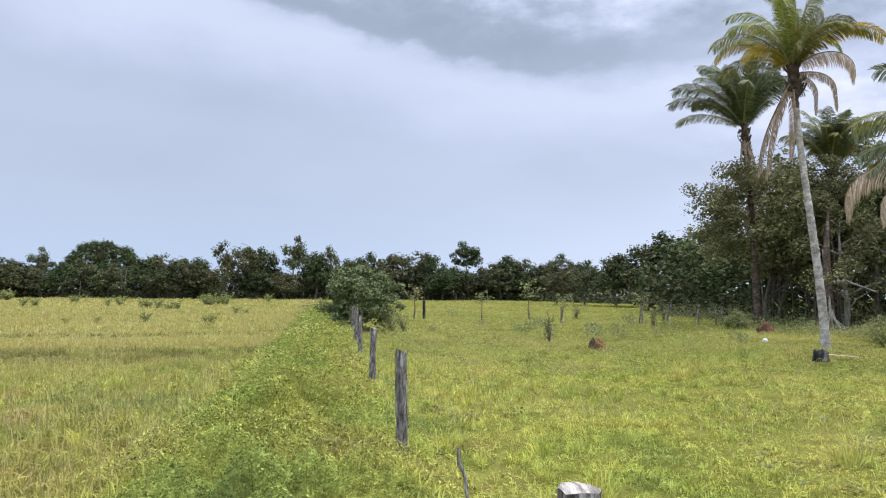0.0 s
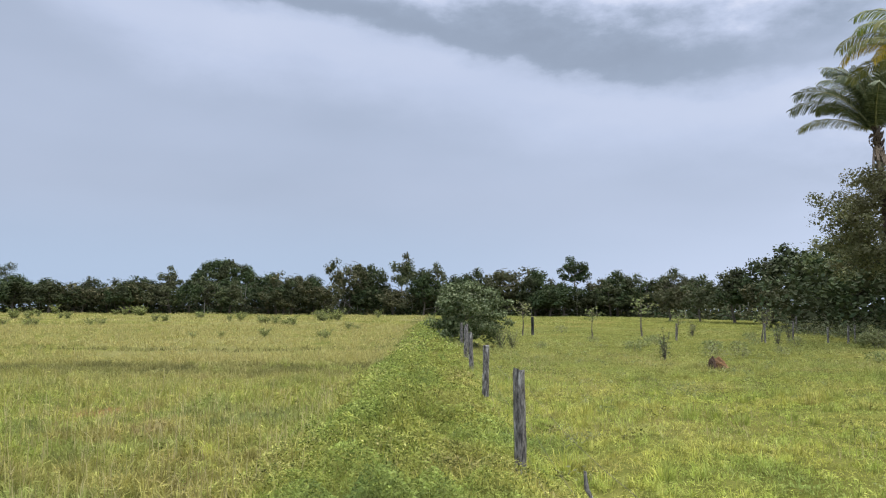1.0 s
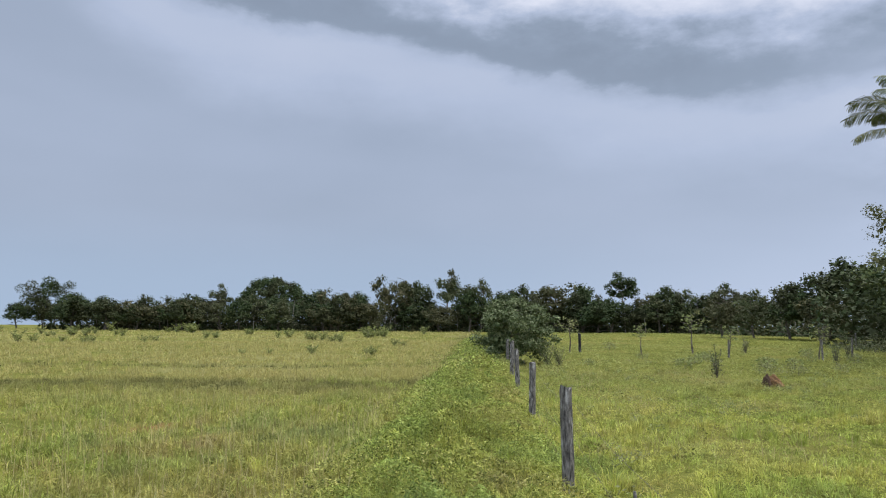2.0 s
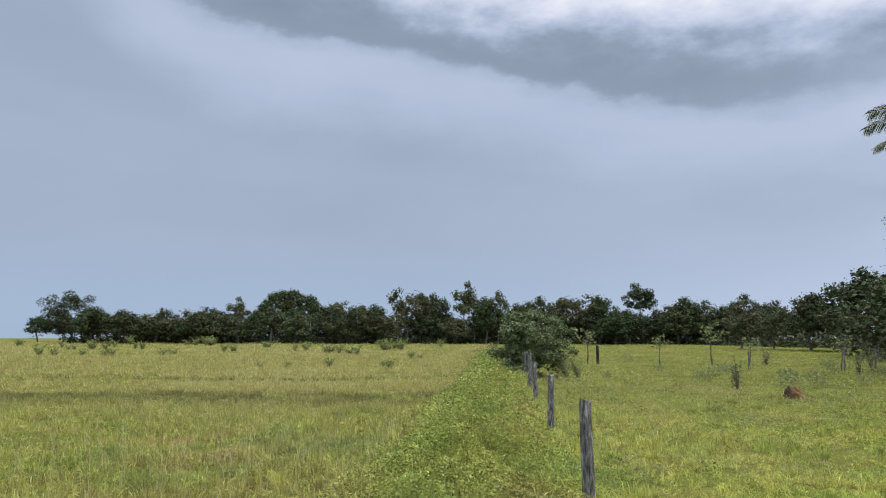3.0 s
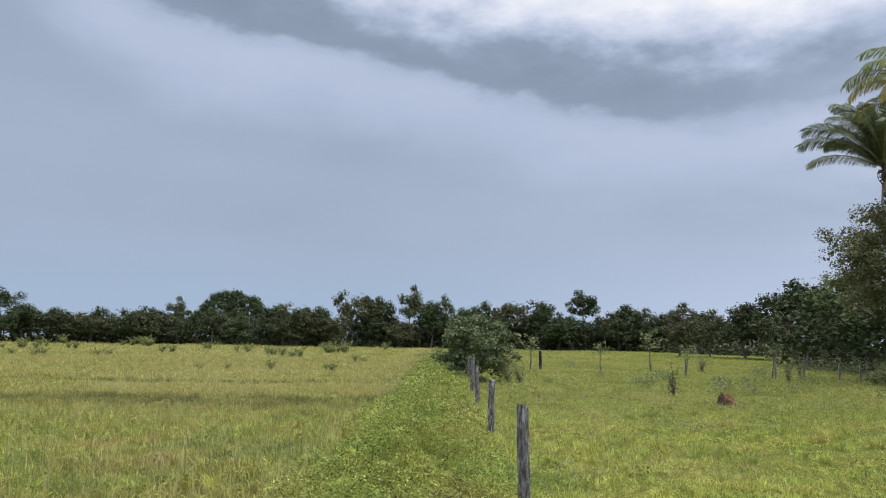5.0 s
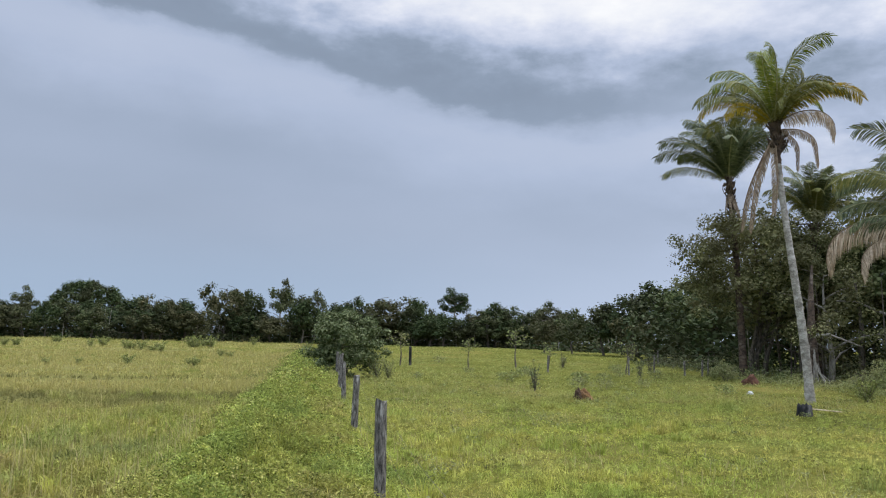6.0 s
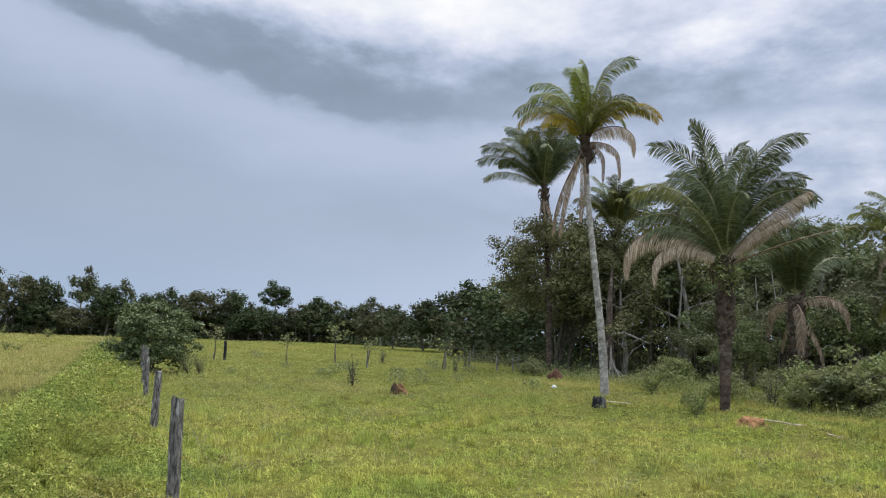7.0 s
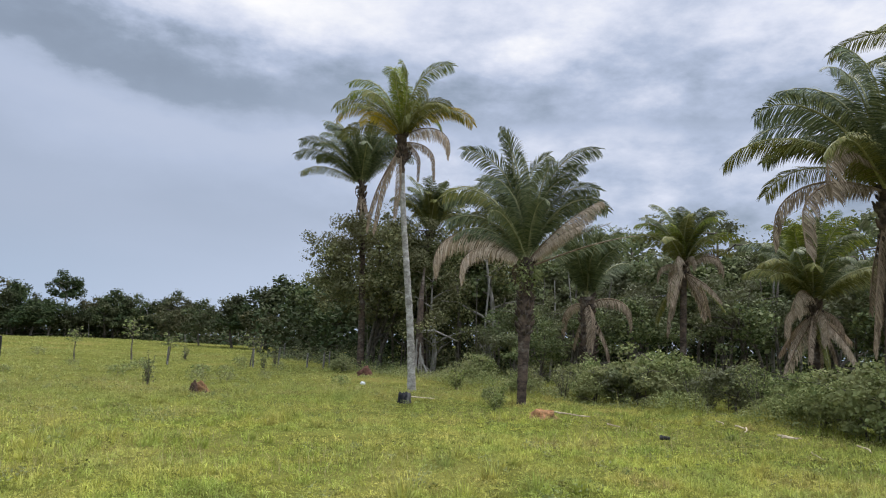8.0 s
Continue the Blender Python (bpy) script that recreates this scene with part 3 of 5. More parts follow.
def tree_meshes(seed, height, width, clear, leaf, count, bark, foliage, stems=1, open_=0.0, flat=1.0, lean=0.0, fill=34, lumps=0.38, puff=0.13, rim=0.55, inner=1.0, boxy=0.0, core=0.46):
    """Trunk with limbs, and a crown of leaf clumps round the limb ends.
    clear: height of the first limbs; open_: how far gaps show through."""
    rng = np.random.RandomState(seed)
    wood, crown = Geo(), Geo()
    clumps = []
    r0 = 0.022 * height + 0.03 * min(1.0, (height / 4) ** 2)
    for s in range(stems):
        base = np.array([rng.uniform(-0.12, 0.12), rng.uniform(-0.12, 0.12), 0]) * width * (stems > 1)
        top = np.array([rng.normal(0, 0.08) * width + lean, rng.normal(0, 0.08) * width, height * 0.86])
        t = np.linspace(0, 1, 8)
        spine = base + (top - base) * t[:, None] + np.stack([np.sin(t * 4 + seed), np.cos(t * 3 + seed), 0 * t], 1) * 0.05 * width * np.sin(t * 3.0)[:, None]
        spine[0, 2] = -0.25
        wood.tube(spine, r0 / stems ** 0.4 * (1 - 0.85 * t), 7, wobble=0.06, rng=rng)
        limbs = max(5, int(11 / stems))
        for k in range(limbs):
            f = clear / height + (0.92 - clear / height) * (k + rng.uniform(0, 0.8)) / limbs
            i = min(int(f / 0.86 * 7), 6)
            a0 = spine[i] + (spine[i + 1] - spine[i]) * (f / 0.86 * 7 - i)
            az = k * 2.4 + rng.uniform(-0.5, 0.5)
            # the crown is widest a little above its lower third
            g = (f * height - clear) / max(height - clear, 0.1)
            reach = width * 0.5 * flat * (0.55 + 0.55 * math.sin(math.pi * min(max(g * 0.8 + 0.22, 0), 1))) * rng.uniform(0.65, 1.05) * (0.72 if open_ <= 0.2 else 1.0)
            rise = height * rng.uniform(0.04, 0.16)
            end = a0 + np.array([math.cos(az) * reach, math.sin(az) * reach, rise])
            end[2] = min(end[2], height * (0.84 if open_ <= 0.2 else 0.97))
            u = np.linspace(0, 1, 5)[:, None]
            path = a0 + (end - a0) * u + np.array([0, 0, 1]) * np.sin(u * 3.1) * reach * 0.08 + rng.normal(0, 0.02, (5, 3)) * reach
            wood.tube(path, r0 * 0.42 * (1 - 0.8 * f) * (1 - 0.8 * u[:, 0]) + min(0.012, 0.003 * height), 5)
            for v in (0.55, 0.8, 1.0):
                c = a0 + (end - a0) * v + rng.normal(0, 0.06, 3) * width
                clumps.append((*c, width * rng.uniform(0.13, 0.22) * (1 - 0.95 * open_)))
        clumps.append((*top, width * 0.17))
        clumps.append((*(top + np.array([0.1 * width, 0, height * 0.05])), width * 0.11))
    if open_ <= 0.2:
        # foliage in rounded sprays over the crown's uneven outline
        q = rng.normal(0, 1, (fill, 3))
        q[:, 2] = np.where(q[:, 2] < (-0.6 if clear > 0.3 else -1.6), -q[:, 2], q[:, 2])
        q /= np.linalg.norm(q, axis=1)[:, None]
        c = crown_form(q, height, width * flat, clear, lumps, seed, lean, rng.uniform(rim, 0.9, fill), boxy)
        clumps = [(*p, width * puff * rng.uniform(0.7, 1.3)) for p in c]
        if core:
            rows = np.array(clumps)[np.repeat(np.arange(len(clumps)), 22)]
            d = rng.normal(0, 1, (len(rows), 3))
            d /= np.linalg.norm(d, axis=1)[:, None]
            crown.leaves(rows[:, :3] + d * (rows[:, 3] * rng.uniform(0.25, 0.72, len(rows)))[:, None] * np.array([1, 1, 0.75]), core * rows[:, 3], rng, 0, 0.3, 0.75, 0.0, d)
        # the inner leaves, seen only as depth
        q = rng.normal(0, 1, (max(40, int(count * inner) // 16), 3))
        q /= np.linalg.norm(q, axis=1)[:, None]
        crown.leaves(crown_form(q, height, width * flat, clear, lumps, seed, lean, rng.uniform(0.2, 0.66, len(q)), boxy), leaf * 2.1, rng, 0, 0.2, 0.7)
    else:
        clumps = [k for k in clumps if rng.uniform() > open_ * 0.45]
    pts, way = puffs(rng, clumps, max(1, count // len(clumps)))
    pts[:, 2] = np.maximum(pts[:, 2], 0.05)
    crown.leaves(pts, leaf, rng, 0, 0.35, 0.62, 0.0, way)
    return wood.mesh("trunk", [bark], True), crown.mesh("crown", [foliage])


def plant(meshes, x, y, scale, label, category="tree", name="tree", group="", turn=0.0, sink=0.0, tall=1.0, wide=1.0):
    ob = thing(name, pose(x, y, gz(x, y) - sink, 0, 0, turn) @ Matrix.Diagonal((scale * wide, scale * wide, scale * tall, 1)), label, category, group)
    part("trunk", meshes[0], ob)
    part("crown", meshes[1], ob)
    return ob


def build_far_wood():
    """The edge of the wood across the far side of the fields; crowns are about seven metres high."""
    kinds = [tree_meshes(101, 7.0, 6.4, 0.4, 0.27, 2500, BARK, LEAF_DARK, fill=44, puff=0.14, lumps=0.36),
             tree_meshes(102, 7.0, 5.6, 0.5, 0.26, 2300, BARK, LEAF_WOOD, fill=40, puff=0.14, lumps=0.36),
             tree_meshes(103, 7.0, 6.8, 0.4, 0.27, 2500, BARK, LEAF_BROWN, fill=44, puff=0.14, lumps=0.36),
             tree_meshes(104, 7.0, 5.2, 2.2, 0.25, 2000, BARK_PALE, LEAF_WOOD, fill=24, lumps=0.4, puff=0.15, rim=0.4, inner=0.4, core=0.5),
             tree_meshes(105, 7.0, 7.4, 0.4, 0.27, 2800, BARK, LEAF_DARK, stems=2, fill=52, puff=0.12, lumps=0.32)]
    words = ["dark green broadleaf tree at the edge of the wood", "mid-green broadleaf tree at the edge of the wood",
             "olive-brown broadleaf tree at the edge of the wood", "thin open-crowned tree with a pale trunk in the wood",
             "broad dark broadleaf tree with two stems by the field"]
    # bearing in degrees, height and width in metres, kind: the trees that stand out of the skyline
    skyline = [(-34.9, 3.5, 4.3, 0), (-33.9, 4.8, 4.3, 4), (-32.8, 3.7, 4.3, 2), (-31.6, 4.6, 4.8, 0), (-30.5, 5.1, 5.3, 4), (-28.7, 6.5, 4.8, 3), (-27.3, 5.0, 4.2, 0), (-21.5, 6.2, 6.1, 0), (-19.9, 6.6, 5.0, 2), (-18.3, 6.0, 5.0, 0), (-15.5, 8.9, 6.1, 2), (-13.7, 7.8, 5.5, 0), (-11.2, 8.9, 4.7, 3), (-9.7, 7.0, 5.0, 0), (-8.8, 7.5, 4.6, 1), (-7.2, 6.3, 5.0, 0), (-5.7, 6.8, 6.1, 4), (-2.9, 7.8, 7.7, 2), (-0.9, 7.2, 5.2, 0), (0.5, 5.3, 5.2, 1), (4.2, 5.9, 5.3, 2), (5.3, 6.8, 6.4, 0), (6.8, 5.9, 5.4, 1), (8.6, 6.1, 5.4, 0), (9.6, 6.7, 6.0, 1), (10.8, 5.8, 5.5, 0)]
    rng = random.Random(5)
    for bearing, h, wide, k in skyline:
        d = 108 + rng.uniform(-2, 3)
        x, y = -0.25 + d * math.sin(radians(bearing)), 1.85 + d * math.cos(radians(bearing))
        flat = wide / (6.3 * h / 7.0)
        plant(kinds[k], x, y, h / 7.0, words[k], group="trees at the wood's edge", turn=rng.uniform(0, 360), wide=min(max(flat, 0.75), 1.5))
    # lower trees between them, and a second rank
    for i in range(44):
        x = -70 + i * 2.25 + rng.uniform(-0.8, 0.8)
        y = math.sqrt(max(107 ** 2 - (x * 0.92) ** 2, 70 ** 2)) + rng.uniform(-2, 8)
        k = rng.choice((0, 0, 1, 2, 4))
        plant(kinds[k], x, y, rng.uniform(4.2, 5.5) / 7.0, words[k], group="trees at the wood's edge", turn=rng.uniform(0, 360), sink=0.3, wide=1.25)
    # nearer trees, to the side of the palms
    for x, y, h, k in [(12.9, 84, 4.4, 2), (15.5, 81, 4.8, 1), (18.2, 78, 5.7, 0), (20.6, 77, 6.4, 4), (22.8, 76, 8.0, 0), (24.6, 74, 6.6, 4), (26.5, 70, 6.0, 0), (23.5, 68, 4.6, 0), (20, 74, 4.2, 2)]:
        plant(kinds[k], x, y, h / 7.0, words[k], group="trees at the wood's edge", turn=rng.uniform(0, 360))
    # the round one, the open one and the tall one
    dome = tree_meshes(120, 9.6, 12.6, 1.0, 0.25, 9000, BARK, LEAF_DARK, stems=2, fill=170, lumps=0.05, puff=0.085, rim=0.7)
    plant(dome, -59.4, 129.6, 1.05, "huge dark tree with a smooth dome-shaped crown")
    spread = tree_meshes(121, 8.6, 9.4, 3.8, 0.24, 8000, BARK, LEAF_DARK, open_=0.3, fill=10)
    plant(spread, -87.4, 106.3, 0.86, "tall spreading tree with an open, gappy crown")
    tall = tree_meshes(122, 8.8, 4.6, 4.4, 0.26, 3200, BARK_PALE, LEAF_DARK, fill=34, puff=0.14, lumps=0.5)
    plant(tall, 3.9, 110, 0.95, "slender tree whose dark crown stands above the wood")
    # the far corner of the field
    for bearing, h, wide, k in [(-41.9, 4.4, 4.2, 0), (-40.6, 5.2, 5.5, 4), (-38.6, 5.4, 6.5, 0), (-39.6, 4.2, 5.0, 2), (-36.9, 5.2, 5.0, 0), (-36.0, 3.6, 4.0, 1), (-34.6, 4.2, 5.0, 0), (-33.4, 4.6, 5.0, 2)]:
        x, y = -0.25 + 134 * math.sin(radians(bearing)), 1.85 + 134 * math.cos(radians(bearing))
        plant(kinds[k], x, y, h / 7.0, words[k], group="trees at the wood's edge", turn=rng.uniform(0, 360), wide=wide / (0.9 * h))
    # undergrowth and thin stems at the foot of the wood
    r = np.random.RandomState(8)
    g = Geo()
    n = 30000
    x = r.uniform(-72, 32, n)
    d = r.uniform(0, 16, n)
    y = np.where(x < 10, np.sqrt(np.maximum(108 ** 2 - (x * 0.92) ** 2, 70 ** 2)), 110 - (x - 10) * 1.9) + d
    z = ground_z(x, y) + r.uniform(0, 1, n) ** 1.4 * np.clip(1.0 + 0.22 * d, 0, 3.2) * (0.6 + 0.6 * fbm(x, y, 0.5, 9))
    g.leaves(np.stack([x, y, z], 1)[::3], 0.52, r, 0, 0.3, 0.65)
    g.leaves(np.stack([x, y, z], 1)[1::3], 0.52, r, 2, 0.3, 0.65)
    g.leaves(np.stack([x, y, z], 1)[2::3], 0.52, r, 2, 0.3, 0.65)
    for i in range(70):
        px = r.uniform(-70, 26)
        py = (math.sqrt(max(108 ** 2 - (px * 0.92) ** 2, 70 ** 2)) if px < 10 else 110 - (px - 10) * 1.9) + r.uniform(-0.5, 6)
        b = gz(px, py)
        h = r.uniform(2.0, 4.5)
        g.tube([(px, py, b - 0.1), (px + r.normal(0, 0.1), py, b + h * 0.5), (px + r.normal(0, 0.3), py, b + h)], [0.05, 0.04, 0.02], 4, 1)
    ob = new("undergrowth", g.mesh("undergrowth", [LEAF_BROWN, BARK_PALE, LEAF_DARK]))
    tagged(ob, "dark tangled undergrowth and thin stems under the trees", "undergrowth", kind="stuff")


build_far_wood()


# ---- palms ----
FRONDS = {}


def frond_mesh(rise, length, leaf, state, seed, arch=1.0, turned=0.4):
    """One feather leaf in the xz plane, growing along +x; rise: degrees above level at its foot. Its leaflets hang."""
    key = (rise, length, leaf, state, seed, arch, turned)
    if key in FRONDS:
        return FRONDS[key]
    rng = np.random.RandomState(seed * 31 + int(rise) + 200)
    bendy = float(np.interp(rise, [0, 40, 60, 76, 86], [60, 108, 126, 108, 80])) * arch
    bendy = {"dead": 150, "tan": 150, "dry": 28, "bare": 16}.get(state, bendy)
    hang = {"green": 1.0, "fresh": 1.0, "olive": 1.2, "yellow": 1.1, "dead": 2.4, "tan": 2.4, "dry": 2.2, "bare": 1.2}[state]
    if rise < -20:
        bendy = 30
    n = 16
    s = np.linspace(0, 1, n)
    e = np.radians(np.maximum(rise - bendy * s ** np.interp(rise, [20, 60, 80, 90], [1.6, 2.1, 2.6, 3.4]), -86))
    step = length / (n - 1)
    px = np.concatenate([[0], np.cumsum(np.cos(e[:-1]) * step)])
    pz = np.concatenate([[0], np.cumsum(np.sin(e[:-1]) * step)])
    sway = np.sin(s * 2.2) * rng.uniform(-0.12, 0.12) * length * s
    pts = np.stack([px, sway, pz], 1)
    twist = rng.choice((-1, 1)) * rng.uniform(0.6, 1.3) * turned * (hang < 2)
    g = Geo()
    rib = Geo()
    rib.tube(pts, 0.042 * (1 - 0.85 * s) + 0.004, 5, 0, cap=False)
    m = int(length * 38)
    for side in (-1, 1):
        t = np.linspace(0.09, 0.998, m) + rng.uniform(-0.004, 0.004, m)
        if state in ("dead", "dry", "tan"):
            t = t[rng.uniform(0, 1, m) > 0.10]
        if state == "bare":
            t = t[(rng.uniform(0, 1, m) > 0.72) & (t > 0.25)]
        k = len(t)
        p = np.stack([np.interp(t, s, pts[:, i]) for i in range(3)], 1)
        et = np.interp(t, s, e)
        tan = np.stack([np.cos(et), 0 * et, np.sin(et)], 1)
        # the blade turns on its stalk towards the tip; the two sides form a shallow roof
        tw = twist * np.clip(t * 1.6 - 0.1, 0, 1)
        roof = -0.25 - 0.2 * (hang > 1.3) - 0.2 * (hang > 2)
        up = np.stack([-np.sin(et), 0 * et, np.cos(et)], 1)
        flat = np.array([0, 1.0, 0])
        across = side * (np.cos(tw)[:, None] * flat + np.sin(tw)[:, None] * up)
        above = np.cos(tw)[:, None] * up - np.sin(tw)[:, None] * flat
        out = across * math.cos(roof) + above * math.sin(roof)
        phi = np.radians(72 - 34 * t)[:, None] + rng.normal(0, 0.05, (k, 1))
        ln = leaf * np.interp(t, [0, 0.12, 0.35, 0.8, 0.93, 1], [0.4, 0.7, 1.0, 0.95, 0.8, 0.55]) * rng.uniform(0.9, 1.08, k)
        ln = ln * (0.7 if rise < -20 else 1.0) * ({"dry": 1.4, "tan": 1.6}.get(state, 1.0))
        wave = 0.06 * np.sin(t * 46 + side)[:, None] * np.array([0.3, 0.3, 1.0])
        d0 = np.cos(phi) * tan + np.sin(phi) * out + np.array([0, 0, -0.12 * hang]) + wave + rng.normal(0, 0.045, (k, 3))
        d0 /= np.linalg.norm(d0, axis=1)[:, None]
        d1 = d0 + np.array([0, 0, -0.34 * hang]) + rng.normal(0, 0.05, (k, 3))
        d1 /= np.linalg.norm(d1, axis=1)[:, None]
        d2 = d1 + np.array([0, 0, -0.55 * hang])
        d2 /= np.linalg.norm(d2, axis=1)[:, None]
        a = p
        b = a + d0 * (ln * 0.42)[:, None]
        c = b + d1 * (ln * 0.33)[:, None]
        f = c + d2 * (ln * 0.25)[:, None]
        w = np.cross(d0, tan)
        w = np.cross(w, d0)
        w /= np.linalg.norm(w, axis=1)[:, None] + 1e-9
        w = w * 0.0120
        v = np.stack([a - w * 0.5, a + w * 0.5, b + w, b - w, c + w * 0.75, c - w * 0.75, f], 1).reshape(-1, 3)
        q = 7 * np.arange(k)[:, None]
        base = g.count
        g.add(v, np.concatenate([q + np.array([[0, 1, 2, 3]]), q + np.array([[3, 2, 4, 5]])]), 0)
        g.f[3].append(base + q + np.array([[5, 4, 6]]))
        g.m[3].append(np.zeros(k, int))
    mats = {"green": [FROND_GREEN, RACHIS], "fresh": [FROND_LIT, RACHIS], "olive": [FROND_OLIVE, RACHIS], "yellow": [FROND_YELLOW, RACHIS], "dead": [FROND_DEAD, RACHIS_DEAD], "dry": [FROND_DRY, RACHIS_DEAD], "tan": [FROND_DRY, RACHIS_DEAD], "bare": [FROND_GREEN, RACHIS_DEAD]}[state]
    FRONDS[key] = g.mesh("frond", mats[:1]), rib.mesh("midrib", mats[1:], True)
    return FRONDS[key]


def palm_trunk(path, r0, r1, rng, pale, boots):
    """A ringed trunk; boots: metres below the crown still clad in old leaf bases."""
    g = Geo()
    path = np.asarray(path, float)
    ln = np.concatenate([[0], np.cumsum(np.linalg.norm(np.diff(path, axis=0), axis=1))])
    k = int(ln[-1] / 0.07)
    t = np.linspace(0, ln[-1], k)
    # a smooth line through the given points
    deg = min(3, len(path) - 1)
    p = np.stack([np.polyval(np.polyfit(ln, path[:, i], deg), t) for i in range(3)], 1)
    f = t / ln[-1]
    rad = r0 + (r1 - r0) * np.minimum(f * 1.6, 1) + 0.35 * r0 * np.exp(-t / 0.25)
    rad = rad * (1 + 0.05 * (np.arange(k) % 3 == 0)) * (1 + 0.025 * rng.normal(0, 1, k))
    neck = t > ln[-1] - 1.5 if pale else t > 1e9
    low = ~neck
    low[np.argmax(neck)] = True
    g.tube(p[low], rad[low], 12, 0, wobble=0.03, rng=rng)
    if pale:
        u = (t[neck] - t[neck][0]) / 1.5
        g.tube(p[neck], rad[neck] * (1.05 + 0.75 * u) * (1 + 0.08 * rng.normal(0, 1, neck.sum())), 12, 1, wobble=0.06, rng=rng)
    top = ln[-1]
    count = int(max(boots, 0.5) * 34)
    for i in range(count):
        h = top + 0.12 - rng.uniform(0, 1) ** 0.8 * max(boots, 0.5)
        c = np.array([np.interp(h, t, p[:, j]) for j in range(3)])
        az = i * 2.4
        o = np.array([math.cos(az), math.sin(az), 0])
        rr = r1 * (1.5 if pale else 1.0)
        l = rng.uniform(0.12, 0.27)
        g.tube([c + o * rr * 0.7, c + o * (rr + l * 0.35) + np.array([0, 0, l * 0.6]), c + o * (rr + l * 0.55) + np.array([0, 0, l])], [0.06, 0.045, 0.02], 4, 1)
    return g.mesh("trunk", [PALM_PALE if pale else PALM_DARK, PALM_DARK], True), p[-1]


def palm(x, y, path, r0, r1, fronds, length, leaf, label, pale=False, boots=0.6, seed=1, fruit=0, arch=0.75, turned=0.4):
    """fronds: rows of azimuth in degrees (0 to the viewer's right, 90 away), rise, state."""
    rng = np.random.RandomState(seed)
    ob = thing("palm_tree", pose(x, y, gz(x, y)), label, "palm tree", "palms at the wood's edge")
    path = [(0, 0, -0.15)] + list(path)
    me, top = palm_trunk(path, r0, r1, rng, pale, boots)
    part("trunk", me, ob)
    turn = -math.degrees(math.atan2(x, y - 1.85))
    for i, (az, rise, state, *size) in enumerate(fronds):
        var = int(rng.randint(0, 3))
        me, rib = frond_mesh(int(round(rise / 8.0)) * 8, length, leaf, state, var, arch, turned)
        lift = top + np.array([0, 0, 0.02 - 0.15 * (rise < 60) - 0.2 * (rise < 30) - 0.15 * (rise < -20)])
        tip = rng.uniform(-14, 14)
        leaf_ob = part("frond", me, ob, "dry brown hanging frond" if state in ("dead", "dry", "tan") else ("yellowing arched frond" if state == "yellow" else ""),
             Matrix.Translation(lift) @ pose(0, 0, 0, 0, 0, az + turn) @ pose(0, 0, 0, tip, 0, 0) @ Matrix.Scale(rng.uniform(0.78, 1.08) * (size[0] if size else (0.65 if rise < -55 else 1.0)), 4))
        part("midrib", rib, leaf_ob)
    for i in range(fruit):
        a = rng.uniform(0, 6.28)
        g = Geo()
        for j in range(60):
            q = rng.normal(0, 1, 3)
            q = q / np.linalg.norm(q) * np.array([0.13, 0.13, 0.30])
            g.tube([q + np.array([0, 0, -0.04]), q, q + np.array([0, 0, 0.045])], [0.012, 0.032, 0.01], 5)
        part("fruit", g.mesh("fruit", [FRUIT], True), ob, "dark brown hanging fruit bunch",
             Matrix.Translation(top + np.array([math.cos(a) * 0.35, math.sin(a) * 0.35, -0.55])))
    return ob


def ring(rng, count, rises, states):
    """Leaves at even turns round the crown, from the upright spear to the hanging ones."""
    rows = []
    for i in range(count):
        f = i / max(count - 1, 1)
        rise = rises[0] + (rises[1] - rises[0]) * f
        rows.append((i * 137.5 + rng.uniform(-12, 12), rise + rng.uniform(-6, 6), states[min(int(f * len(states)), len(states) - 1)]))
    return rows


def skirt(rng, count, most=40):
    """Old leaves hanging at all angles below the crown, some still half green."""
    return [(i * 137.5 + rng.uniform(-30, 30), rng.uniform(-75, most), rng.choice(("dead", "dead", "tan", "olive", "dead")), rng.uniform(0.6, 1.0)) for i in range(count)]


